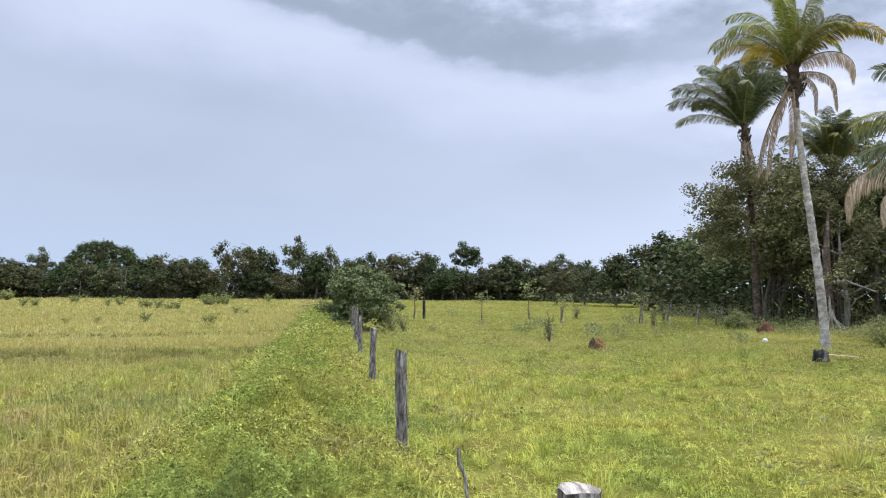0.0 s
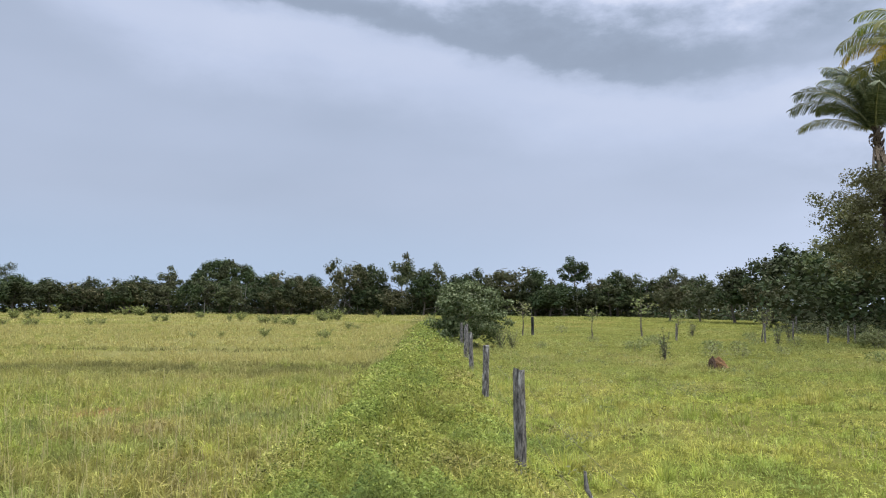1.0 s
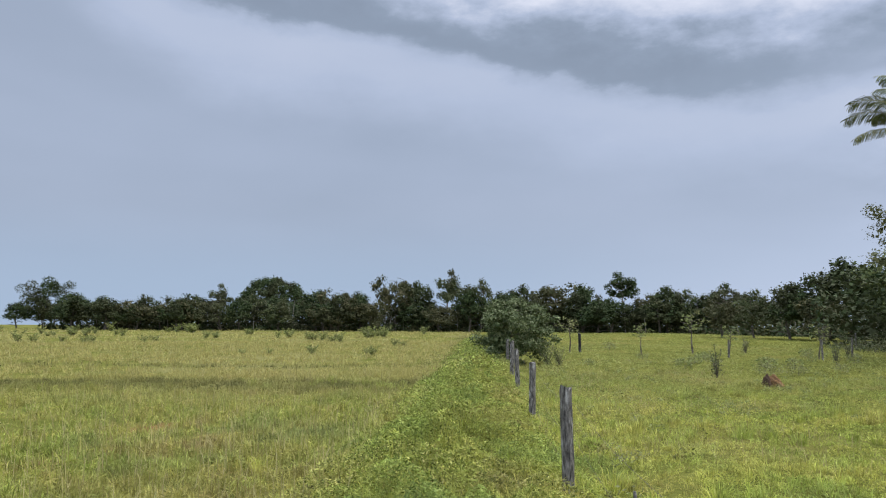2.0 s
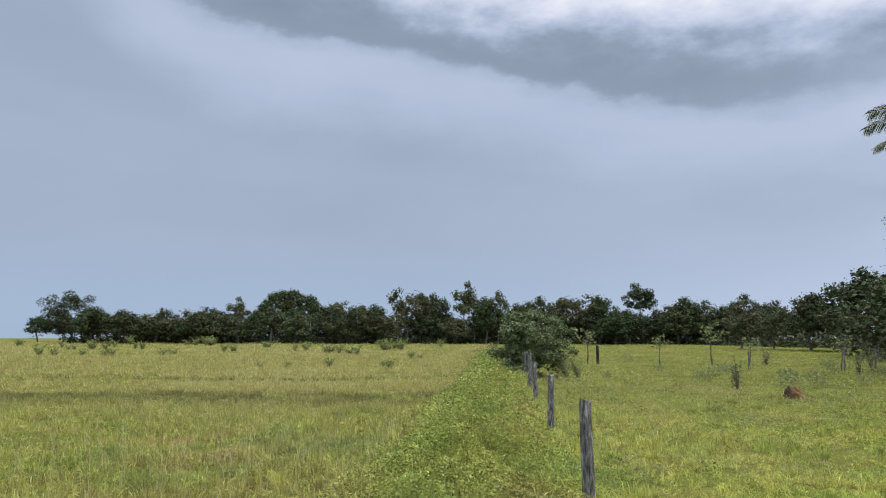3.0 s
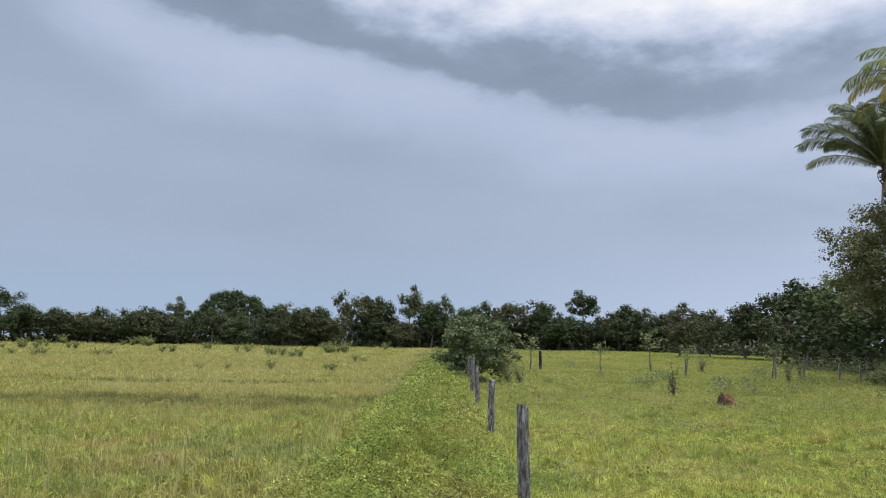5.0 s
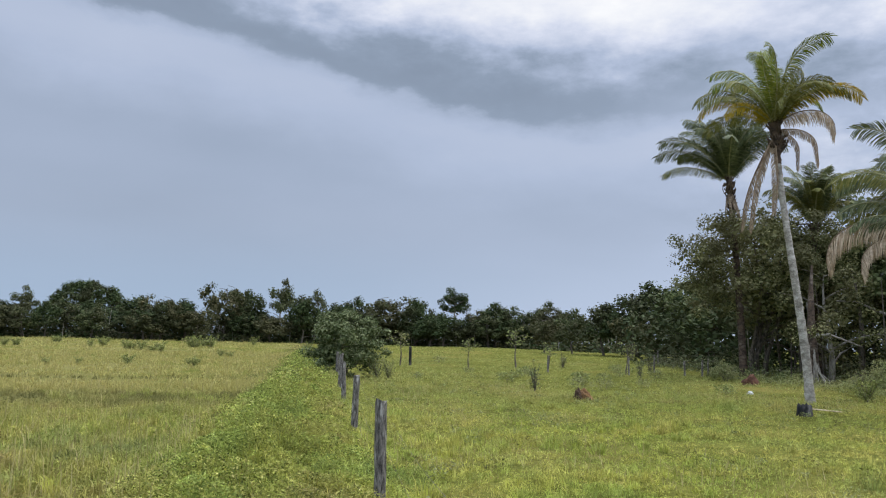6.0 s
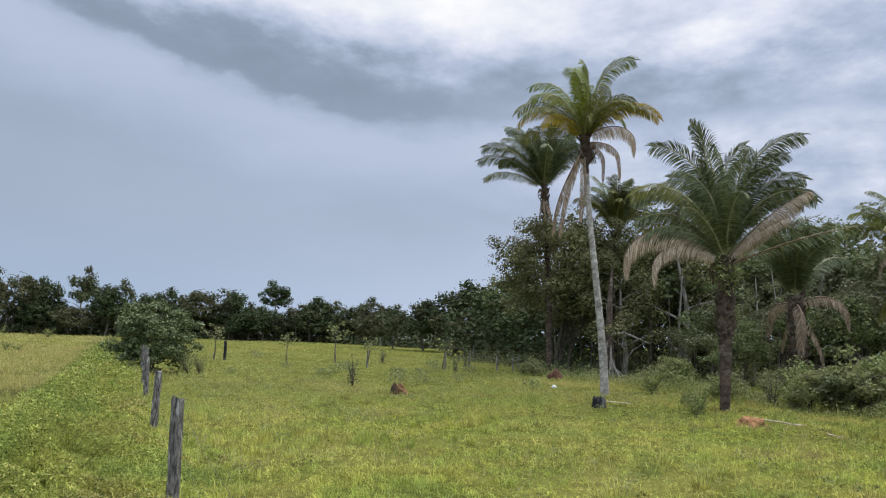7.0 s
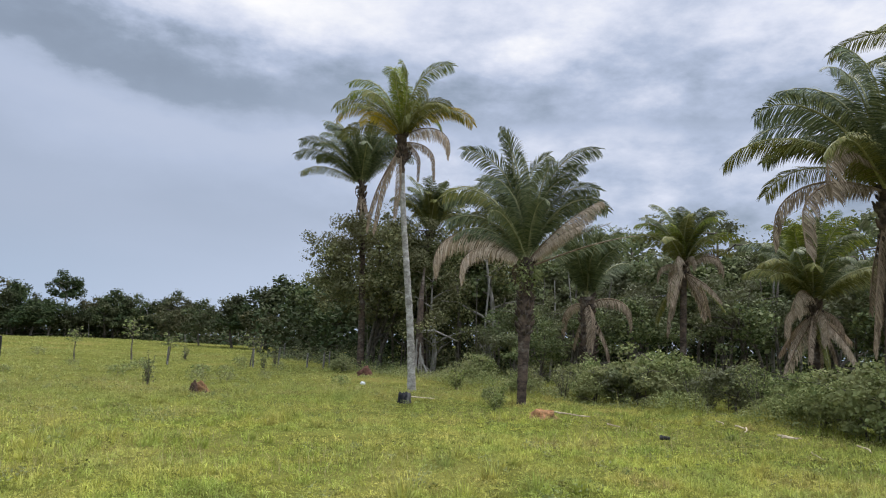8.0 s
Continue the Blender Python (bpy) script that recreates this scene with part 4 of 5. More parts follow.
def build_palms():
    rng = random.Random(3)
    # the tall one with yellowing leaves
    rows = [(160, 89, "fresh", 0.92), (60, 89, "fresh", 0.95), (8, 78, "fresh", 0.9), (100, 84, "fresh", 0.8), (272, 84, "fresh", 0.8), (352, 66, "olive", 0.84), (2, 48, "yellow", 0.98), (20, 60, "olive", 0.85),
            (178, 70, "fresh", 0.86), (184, 58, "olive", 0.95), (190, 66, "fresh", 0.8), (176, 44, "yellow", 0.95), (200, 52, "olive", 0.9), (168, 36, "olive", 0.85), (344, 44, "olive", 0.7),
            (262, 70, "fresh", 0.9), (290, 56, "olive", 0.8), (238, 54, "olive", 0.8), (80, 64, "fresh"), (110, 56, "olive"), (318, 50, "olive", 0.75), (55, 58, "fresh"), (140, 60, "fresh"), (275, 36, "olive", 0.7), (225, 34, "yellow", 0.7),
            (0, 30, "tan", 0.8), (348, 4, "dead", 0.62), (30, -10, "dead", 0.5), (215, -68, "dead", 0.9), (205, -60, "dead", 0.85), (300, -72, "dead", 0.7)]
    palm(12.1, 25.2, [(-0.2, 0, 2.6), (-0.5, 0.1, 5.5), (-0.68, 0.2, 8.0), (-0.75, 0.2, 9.3)], 0.142, 0.10, rows, 3.75, 0.60,
         "tall slender palm with a pale leaning trunk and yellowing lower fronds", True, 1.2, 1, 1, 1.0, 1.0)
    # behind it, darker
    palm(16.2, 39.6, [(-0.1, 0, 3.5), (-0.3, 0, 7.5), (-0.5, 0, 10.5)], 0.2, 0.15,
         ring(rng, 34, (89, 60), ("green", "green", "green", "green", "green")) + [(178, 46, "green", 1.12), (186, 62, "green", 1.15), (172, 70, "green", 1.12), (200, 56, "green", 1.1), (164, 54, "green", 1.05), (0, 56, "green"), (352, 68, "green"), (270, 44, "green"), (182, 34, "olive", 1.0), (330, -64, "dead"), (240, -68, "dead"), (200, -72, "dead"), (20, -66, "dead")], 3.9, 0.66,
         "dark green palm rising through a vine-covered tree", False, 2.2, 2, 2, 0.72, 0.7)
    # the low one with big hanging brown leaves
    rows = ring(rng, 15, (89, 72), ("green", "green", "green"))
    rows += [(176, 64, "green", 0.95), (186, 58, "green", 0.9), (164, 60, "olive", 0.85), (180, 50, "green", 0.78), (4, 62, "green", 0.86), (357, 68, "green", 0.95), (180, 76, "green", 1.05), (172, 66, "green", 0.95), (190, 60, "olive", 0.9), (186, 52, "green", 0.8), (168, 56, "olive", 0.85), (4, 70, "green", 0.95), (350, 62, "green", 0.82), (12, 54, "green", 0.75), (0, 80, "green", 1.02),
             (182, 40, "tan", 1.0), (194, 34, "tan", 0.85), (340, 50, "dry", 0.72), (350, 46, "dry", 0.74), (332, 40, "dry", 0.6), (2, 24, "bare", 1.1), (356, 34, "bare", 0.85), (250, 54, "green", 0.8), (290, 60, "green", 0.8)]
    stout = palm(13.7, 20.8, [(0.05, 0, 1.6), (0.08, 0, 3.2), (0.1, 0, 4.6)], 0.125, 0.21, rows, 4.1, 0.56,
         "stout palm with long dark fronds and hanging brown dead leaves", False, 2.6, 3, 2, 0.95, 1.0)
    for side, z in ((-1, 4.15), (1, 4.05), (-0.4, 3.75)):
        r = np.random.RandomState(int(z * 100))
        g = Geo()
        q = r.normal(0, 1, (130, 3)) * np.array([0.13, 0.13, 0.2]) + np.array([0.22 * side, -0.16, 0])
        g.leaves(q, 0.17, r, 0, 0.3, 0.35, 0.5)
        tagged(part("fern", g.mesh("fern", [LEAF_LIGHT]), stout, at=pose(0.1, 0, z)), "bright green fern growing on the trunk", kind="stuff")
    # the rest of the grove
    palm(19.7, 38.8, [(0, 0, 4.0), (0.1, 0, 8.1)], 0.2, 0.18, ring(rng, 38, (88, 56), ("green", "green", "green", "olive")), 3.2, 0.58, "dark green palm half hidden behind a vine-covered tree", False, 2, 4)
    palm(20.3, 25.4, [(0, 0, 2.0), (-0.1, 0, 3.9)], 0.26, 0.3, ring(rng, 32, (89, 64), ("green", "green", "green")) + ring(rng, 3, (20, 0), ("dead",)) + ring(rng, 2, (-50, -60), ("dead",)), 2.9, 0.6, "young dark palm with a thick shaggy trunk", False, 3.6, 5, 0, 0.6, 0.9)
    palm(24.5, 24.2, [(0, 0, 3.0), (0.05, 0, 5.6)], 0.12, 0.14, ring(rng, 30, (88, 48), ("green", "green", "fresh", "olive")) + skirt(rng, 17), 2.8, 0.52, "palm with a green crown above a skirt of brown leaves", False, 1.0, 6)
    palm(22.6, 16.9, [(0, 0, 2.0), (0.05, 0, 3.7)], 0.13, 0.15, ring(rng, 30, (88, 40), ("fresh", "green", "olive")) + skirt(rng, 17), 3.0, 0.55, "low palm with a heavy skirt of dry brown leaves", False, 1.6, 7)
    palm(17.0, 11.2, [(0, 0, 2.5), (-0.05, 0, 5.9)], 0.22, 0.2, ring(rng, 32, (88, 30), ("green", "green", "green", "olive")) + [(180, 56, "green"), (186, 46, "olive"), (170, 64, "green"), (196, 70, "green"), (178, 78, "green")] + [(196, 26, "dead"), (225, 20, "dead"), (245, 34, "dead"), (176, -80, "dead", 1.0), (200, -80, "dead", 0.9), (160, -78, "dead", 0.85)] + ring(rng, 4, (-76, -84), ("dead",)), 3.7, 0.6,
         "large palm with arching green fronds and dry leaves hanging below", False, 2.4, 8, 1, 0.9, 0.8)
    palm(22.7, 11.7, [(0, 0, 5.0), (0, 0, 11.0)], 0.2, 0.16, ring(rng, 26, (84, 10), ("green", "green", "olive")) + ring(rng, 5, (-20, -60), ("dead",)), 3.8, 0.58, "very tall palm at the edge of the grove", True, 1.4, 9)


build_palms()


# ---- broadleaf trees and shrubs by the palms ----
def sapling_meshes(seed, height, spread, stems, count, leaf, foliage):
    """Thin stems from one foot, leafy along most of their length."""
    rng = np.random.RandomState(seed)
    wood, crown = Geo(), Geo()
    for i in range(stems):
        a = rng.uniform(0, 2 * np.pi)
        h = height * rng.uniform(0.55, 1.0)
        e = spread * rng.uniform(0.2, 1.0)
        u = np.linspace(0, 1, 6)
        path = np.stack([math.cos(a) * e * u ** 1.3, math.sin(a) * e * u ** 1.3, h * u - 0.03], 1) + rng.normal(0, 0.012, (6, 3)) * height
        path[0, :2] = 0
        wood.tube(path, 0.012 * height * (1 - 0.8 * u) + 0.003, 5)
        t = rng.uniform(0.15, 1.05, count)
        c = np.stack([np.interp(t, u, path[:, j]) for j in range(3)], 1) + rng.normal(0, 0.075, (count, 3)) * height * (1.45 - t[:, None])
        crown.leaves(c, leaf, rng, 0, 0.3, 0.42, 0.1)
    return wood.mesh("trunk", [BARK], True), crown.mesh("crown", [foliage])


def build_grove():
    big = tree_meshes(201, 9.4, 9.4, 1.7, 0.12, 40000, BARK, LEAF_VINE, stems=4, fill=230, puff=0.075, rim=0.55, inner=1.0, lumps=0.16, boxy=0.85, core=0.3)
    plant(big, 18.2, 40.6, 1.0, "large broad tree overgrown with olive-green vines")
    mid = tree_meshes(202, 7.2, 7.2, 0.8, 0.17, 6500, BARK, LEAF_MID, stems=2, fill=70, puff=0.10, rim=0.4, inner=0.4, core=0.34)
    dark = tree_meshes(203, 7.2, 7.0, 0.6, 0.17, 6500, BARK, LEAF_GROVE, fill=74, puff=0.10, rim=0.4, inner=0.4, core=0.34)
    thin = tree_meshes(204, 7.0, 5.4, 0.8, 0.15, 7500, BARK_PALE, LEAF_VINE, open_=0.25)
    back = tree_meshes(205, 7.2, 7.4, 0.6, 0.17, 5500, BARK, LEAF_MID, fill=60, puff=0.11, rim=0.4, inner=0.4)
    words = {0: "bushy green tree in the grove behind the palms", 1: "leafy broadleaf tree in the grove behind the palms", 2: "thin-leaved brownish tree in the grove"}
    rng = random.Random(9)
    for x, y, s, k in [(21.2, 40.5, 1.28, 1), (22.5, 36.5, 1.1, 2), (19.2, 36.8, 0.8, 2), (24.0, 56.5, 0.9, 1), (21, 56, 1.0, 1), (24.5, 50, 1.1, 0), (25, 39, 1.3, 0), (28, 37, 1.2, 1), (30, 32, 1.12, 0), (32, 28, 1.15, 1), (33.5, 23, 1.15, 0),
                       (30.5, 18.5, 0.95, 1), (28.5, 14, 0.9, 0), (26.5, 28.5, 0.7, 0), (28, 23.5, 0.7, 0), (24, 31, 0.6, 0), (21.5, 32, 0.6, 0), (19.3, 27.5, 0.4, 0), (36, 33, 1.2, 1), (38, 26, 1.2, 0), (36, 17, 1.2, 1), (32, 10, 1.0, 1), (26, 9, 0.8, 0), (34, 40, 1.2, 1), (29, 44, 1.1, 0)]:
        plant(back if math.hypot(x, y - 2) > 45 or x > 33 else (mid, dark, thin)[k], x, y, s * 1.1, words[k], group="grove behind the palms", turn=rng.uniform(0, 360), sink=0.1)
    bush = [tree_meshes(210 + i, 1.8, 2.6, 0.12, 0.10, 2500, BARK, m, stems=3, fill=44, lumps=0.45, puff=0.11, core=0.4) for i, m in enumerate((LEAF_LIGHT, LEAF_LIGHT, LEAF_MID))]
    bush.append(sapling_meshes(216, 1.75, 1.0, 17, 75, 0.10, LEAF_LIGHT))
    for x, y, s in [(17.4, 20.4, 0.85), (18.9, 19.6, 0.95), (18.6, 18.4, 0.9), (19.2, 17.2, 0.95), (18.6, 15.9, 0.9), (18.9, 14.7, 0.85), (17.5, 13.2, 0.8), (17.2, 12.3, 0.9), (16.5, 22.2, 0.7), (16.9, 21.0, 0.8), (18.2, 20.2, 1.15), (19.4, 19.2, 0.9), (18.4, 17.6, 0.62), (19.9, 15.6, 0.85), (18.0, 14.4, 0.55), (16.6, 11.4, 1.05), (17.8, 10.4, 1.2),
                    (15.7, 23.5, 0.6), (16.8, 24.6, 0.7), (18.4, 23.2, 0.9), (20.6, 21.5, 1.1), (21.8, 19.2, 1.0), (22.6, 15.0, 1.0), (15.4, 28, 0.6), (17.4, 29.5, 0.8), (19.6, 28, 0.9), (14.2, 37.2, 0.55), (20.6, 34, 0.8), (13.1, 21.6, 0.3)]:
        k = rng.choice((0, 1, 2, 3, 3, 3))
        plant(bush[k], x, y, s, "leafy green shrub at the edge of the grove", "shrub", "shrub", "shrubs before the grove", rng.uniform(0, 360), 0.05)
    # the round bush by the fence
    by_fence = tree_meshes(236, 2.7, 3.7, 0.0, 0.10, 13000, BARK, LEAF_BUSH, stems=3, fill=110, lumps=0.45, puff=0.085, rim=0.5, core=0.34)
    plant(by_fence, -3.72, 33.5, 1.0, "dense rounded bush with pale green leaves beside the fence", "bush", "bush")
    for x, y, k, sc in ((-2.2, 32.4, 3, 0.62), (-1.75, 33.0, 3, 0.5)):
        plant(bush[k], x, y, sc, "straggling pale-leaved shrub beside the fence bush", "shrub", "shrub", "shrubs before the grove", 40 * k, 0.05)


build_grove()


def build_root_tree():
    x, y = 17.7, 35.6
    rng = np.random.RandomState(23)
    ob = thing("tree", pose(x, y, gz(x, y)), "old leafless dark trunk wrapped in pale hanging roots", "tree")
    g = Geo()
    g.tube([(0, 0, -0.2), (0.05, 0, 1.2), (0.0, 0, 2.6), (0.1, 0.1, 4.2), (0.3, 0.3, 5.6)], [0.28, 0.22, 0.18, 0.12, 0.04], 10, wobble=0.06, rng=rng)
    part("trunk", g.mesh("trunk", [PALM_DARK], True), ob)
    g = Geo()
    g.tube([(0.0, -0.1, 2.2), (0.7, -0.2, 2.35), (1.5, -0.3, 2.05), (2.2, -0.3, 1.8)], [0.07, 0.06, 0.045, 0.02], 7, wobble=0.05, rng=rng)
    part("limb", g.mesh("limb", [BARK_PALE], True), ob, "pale bare dead limb")
    for i in range(11):
        a = rng.uniform(-2.6, -0.4)
        e = rng.uniform(0.35, 0.85)
        h = rng.uniform(0.8, 2.0)
        p = np.array([[0.22 * math.cos(a), 0.22 * math.sin(a), h], [0.30 * math.cos(a), 0.30 * math.sin(a), h * 0.6], [e * math.cos(a) * 0.8 + rng.normal(0, 0.06), e * math.sin(a) * 0.8, h * 0.25], [e * math.cos(a), e * math.sin(a), -0.1]])
        g = Geo()
        g.tube(p, [0.03, 0.04, 0.045, 0.05], 6, wobble=0.05, rng=rng)
        part("root", g.mesh("root", [BARK_PALE], True), ob)


build_root_tree()


# ---- saplings and small plants in the pasture ----
def build_saplings():
    young = [sapling_meshes(301, 1.05, 0.30, 8, 34, 0.085, LEAF_MID), tree_meshes(302, 2.0, 1.1, 1.0, 0.12, 200, BARK, LEAF_LIGHT, open_=0.3, fill=4), tree_meshes(303, 0.45, 0.9, 0.03, 0.09, 170, BARK, LEAF_LIGHT, open_=0.3), sapling_meshes(305, 0.9, 0.55, 9, 46, 0.12, LEAF_SUNNY)]
    words = ["thin upright sapling in the pasture", "small sapling with a bare pale stem and few leaves", "low straggling weed clump in the grass"]
    rng = random.Random(4)
    for x, y, s, k in [(3.82, 28.8, 1.1, 0), (10.36, 38.0, 0.95, 0), (2.25, 44.3, 0.85, 1), (6.5, 42.2, 0.8, 1), (10.7, 41.9, 0.85, 1), (5.2, 46, 1.2, 1), (8.2, 47, 1.0, 0), (4.0, 36, 0.8, 2), (4.6, 37, 0.7, 2), (7.6, 34, 0.9, 2), (6.2, 31, 0.6, 2), (9.0, 33, 0.6, 2),
                       (-0.6, 33, 0.6, 2), (12.4, 43, 0.9, 0), (0.6, 50, 1.0, 2), (-1.75, 44.9, 1.0, 1)]:
        plant(young[k], x, y, s, words[k], "sapling" if k < 2 else "weed", "sapling" if k < 2 else "weed_clump", "young plants in the pasture", rng.uniform(0, 360))
    for i in range(16):
        x, y = rng.uniform(1.5, 12), rng.uniform(27, 46)
        plant(young[2], x, y, rng.uniform(0.5, 1.0), words[2], "weed", "weed_clump", "young plants in the pasture", rng.uniform(0, 360))
    meadow = [(-40.2, 46.6, 1.0), (-37.0, 49.3, 0.9), (-46.5, 67.1, 1.2), (-33.0, 52.2, 0.9), (-50.2, 64.4, 1.3), (-17.2, 38.1, 0.7), (-21.0, 58.2, 1.0), (-23.4, 62.0, 1.3), (-25.2, 63.5, 1.2), (-12.4, 40.0, 0.6), (-22.6, 78.7, 1.3), (-52.8, 87.0, 1.6), (-18.4, 37.5, 0.6), (-15.1, 39.0, 0.7), (-47.5, 82.0, 1.5), (-60.0, 84.0, 1.6), (-54.0, 72.0, 1.3), (-30.0, 70.0, 1.1), (-38.0, 78.0, 1.3), (-13.5, 52.0, 0.8)]
    for i in range(16):
        a, d = radians(rng.uniform(-46, -9)), rng.uniform(62, 100)
        meadow.append((d * math.sin(a), d * math.cos(a), rng.uniform(0.8, 1.5)))
    for x, y, size in [(14.3, 25.8, 0.9), (12.0, 19.5, 0.7), (12.6, 20.3, 0.8), (11.4, 18.8, 0.55), (15.2, 27.2, 0.8)]:
        plant(young[3], x, y, size, "small pale-leaved shrub in the grass before the grove", "shrub", "low_shrub", "low shrubs before the grove", rng.uniform(0, 360))
    for x, y, size in meadow:
        for i in range(rng.choice((1, 2, 2, 3))):
            plant(young[3], x + rng.uniform(-1.2, 1.2) * size * (i > 0), y + rng.uniform(-1, 1) * (i > 0), size * rng.uniform(0.7, 1.0), "low straggling green shrub standing in the yellow meadow", "shrub", "low_shrub", "shrubs in the meadow", rng.uniform(0, 360), 0, rng.uniform(0.7, 1.1), rng.uniform(1.0, 1.5))


build_saplings()


# ---- the fence ----
def post_mesh(seed, height, r, worn=1.0, end=None):
    """A split hardwood post: four uneven faces, weathered, its top worn."""
    rng = np.random.RandomState(seed)
    g = Geo()
    n = 12
    t = np.linspace(-0.3, height, n)
    sides = 9
    shape = r * (1 + rng.uniform(-0.28, 0.18, sides))
    ang = np.arange(sides) * 2 * np.pi / sides
    ringv = []
    for i, z in enumerate(t):
        k = shape * (1 + rng.normal(0, 0.035, sides)) * (1.0 - 0.06 * i / n)
        zz = np.full(sides, z) + (rng.uniform(-0.05, 0.02, sides) * worn if i == n - 1 else 0)
        ringv.append(np.stack([np.cos(ang) * k, np.sin(ang) * k, zz], 1))
    i = np.arange(n - 1)[:, None] * sides
    j = np.arange(sides)[None]
    k = (j + 1) % sides
    g.add(np.concatenate(ringv), np.stack([i + j, i + k, i + sides + k, i + sides + j], -1).reshape(-1, 4), 0)
    top = np.concatenate([ringv[-1], ringv[-1].mean(0)[None] + np.array([[0, 0, 0.01]])])
    g.add(top, [(a, (a + 1) % sides, sides) for a in range(sides)], 1)
    return g.mesh("fence_post", [POST_WOOD, end or POST_WOOD])


def build_fence():
    rng = random.Random(6)
    rows = [(0.218, 4.08, 1.168, 0.077, 0), (-0.545, 8.99, 1.20, 0.06, -1.0), (-1.35, 14.6, 1.19, 0.07, 0.6), (-2.16, 20.2, 1.22, 0.07, -2.5), (-2.97, 26.0, 1.25, 0.065, 1.0), (-3.78, 31.8, 1.15, 0.07, -1.0), (-4.9, 37.6, 1.15, 0.07, 0.6), (-5.75, 43.4, 1.15, 0.07, 0)]
    tops = []
    for i, (x, y, h, r, lean) in enumerate(rows):
        ob = new("fence_post", post_mesh(400 + i, h, r, 0.1 if i == 0 else 1.2, POST_END if i == 0 else None))
        z = 0.012 * max(math.hypot(x, y - 2) - 20, 0)
        ob.matrix_basis = pose(x, y, z, 0, lean, rng.uniform(0, 360) * 0)
        tagged(ob, "thick sawn weathered grey wooden fence post" if i == 0 else "weathered grey split-wood fence post at the foot of the bank", "fence post", "fence posts")
        tops.append((x, y, z, h))
    for k, f in enumerate((0.86, 0.58, 0.3)):
        g = Geo()
        for (x0, y0, z0, h0), (x1, y1, z1, h1) in zip(tops, tops[1:]):
            pts = []
            for t in np.linspace(0, 1, 9):
                sag = 0.10 * 4 * t * (1 - t)
                pts.append((x0 + (x1 - x0) * t + 0.07, y0 + (y1 - y0) * t, z0 + f * h0 + (z1 + f * h1 - z0 - f * h0) * t - sag))
            g.tube(pts, [0.0012] * 9, 5)
        ob = new("fence_wire", g.mesh("fence_wire", [WIRE], True))
        tagged(ob, "slack rusty wire strung along the fence posts", "fence wire", "fence wires")
    # a thin stay between the two nearest posts
    g = Geo()
    g.tube([(0.0, 0, -0.2), (-0.03, 0.01, 0.4), (-0.055, 0.0, 0.66), (-0.085, 0.0, 0.72), (-0.09, 0.0, 0.82)], [0.013, 0.012, 0.011, 0.015, 0.009], 7)
    ob = new("fence_stay", g.mesh("fence_stay", [POST_WOOD], True))
    ob.matrix_basis = pose(0.045, 6.35, 0.0, 0, -2, 0)
    tagged(ob, "thin grey stick holding the fence wires apart", "fence stay")
    # posts of the far cross fence
    for i, (x, y, h) in enumerate([(-1.17, 45.9, 1.1), (6.47, 42.2, 0.95), (10.6, 40.9, 1.0), (12.9, 44, 1.0), (14.5, 40.8, 0.9), (13.6, 40.9, 0.8), (15.4, 42.3, 0.9), (16.9, 56, 1.1)]):
        ob = new("fence_post", post_mesh(450 + i, h, 0.05 if i else 0.085))
        if i == 0:
            ob.data.materials[0] = ob.data.materials[1] = CHAR
        ob.matrix_basis = pose(x, y, gz(x, y), 0, rng.uniform(-3, 3), 0)
        tagged(ob, "dark weathered post standing alone in the pasture" if i else "short thick blackened post standing in the pasture", "fence post", "posts across the pasture")


build_fence()


# ---- mounds, stump, wood on the grass ----
def mound_mesh(seed, rx, ry, h, mat):
    rng = np.random.RandomState(seed)
    bm = bmesh.new()
    bmesh.ops.create_icosphere(bm, subdivisions=4, radius=1.0)
    for v in bm.verts:
        p = v.co.copy()
        k = 1 - 0.5 * math.exp(-((p.x - 0.1) / 0.22) ** 2) * max(p.z, 0) * (seed == 5) + 0.30 * noise.noise(p * 1.7 + Vector((seed, 0, 0))) + 0.10 * noise.noise(p * 4.5) + 0.05 * noise.noise(p * 11)
        top = 1 - 0.2 * max(p.z, 0)
        v.co = Vector((p.x * rx * k * top * 1.1, p.y * ry * k * top * 1.1, p.z * h * k))
    me = bpy.data.meshes.new("mound")
    bm.to_mesh(me)
    bm.free()
    me.materials.append(mat)
    return me


def stick_mesh(length, r, seed, mat):
    rng = np.random.RandomState(seed)
    g = Geo()
    t = np.linspace(0, 1, 9)
    pts = np.stack([t * length, np.cumsum(np.cumsum(rng.normal(0, 0.016, 9))) * length, 0.01 + np.abs(rng.normal(0, 0.006, 9))], 1)
    g.tube(pts, r * (1 - 0.4 * t), 7, wobble=0.08, rng=rng)
    return g.mesh("stick", [mat], True)


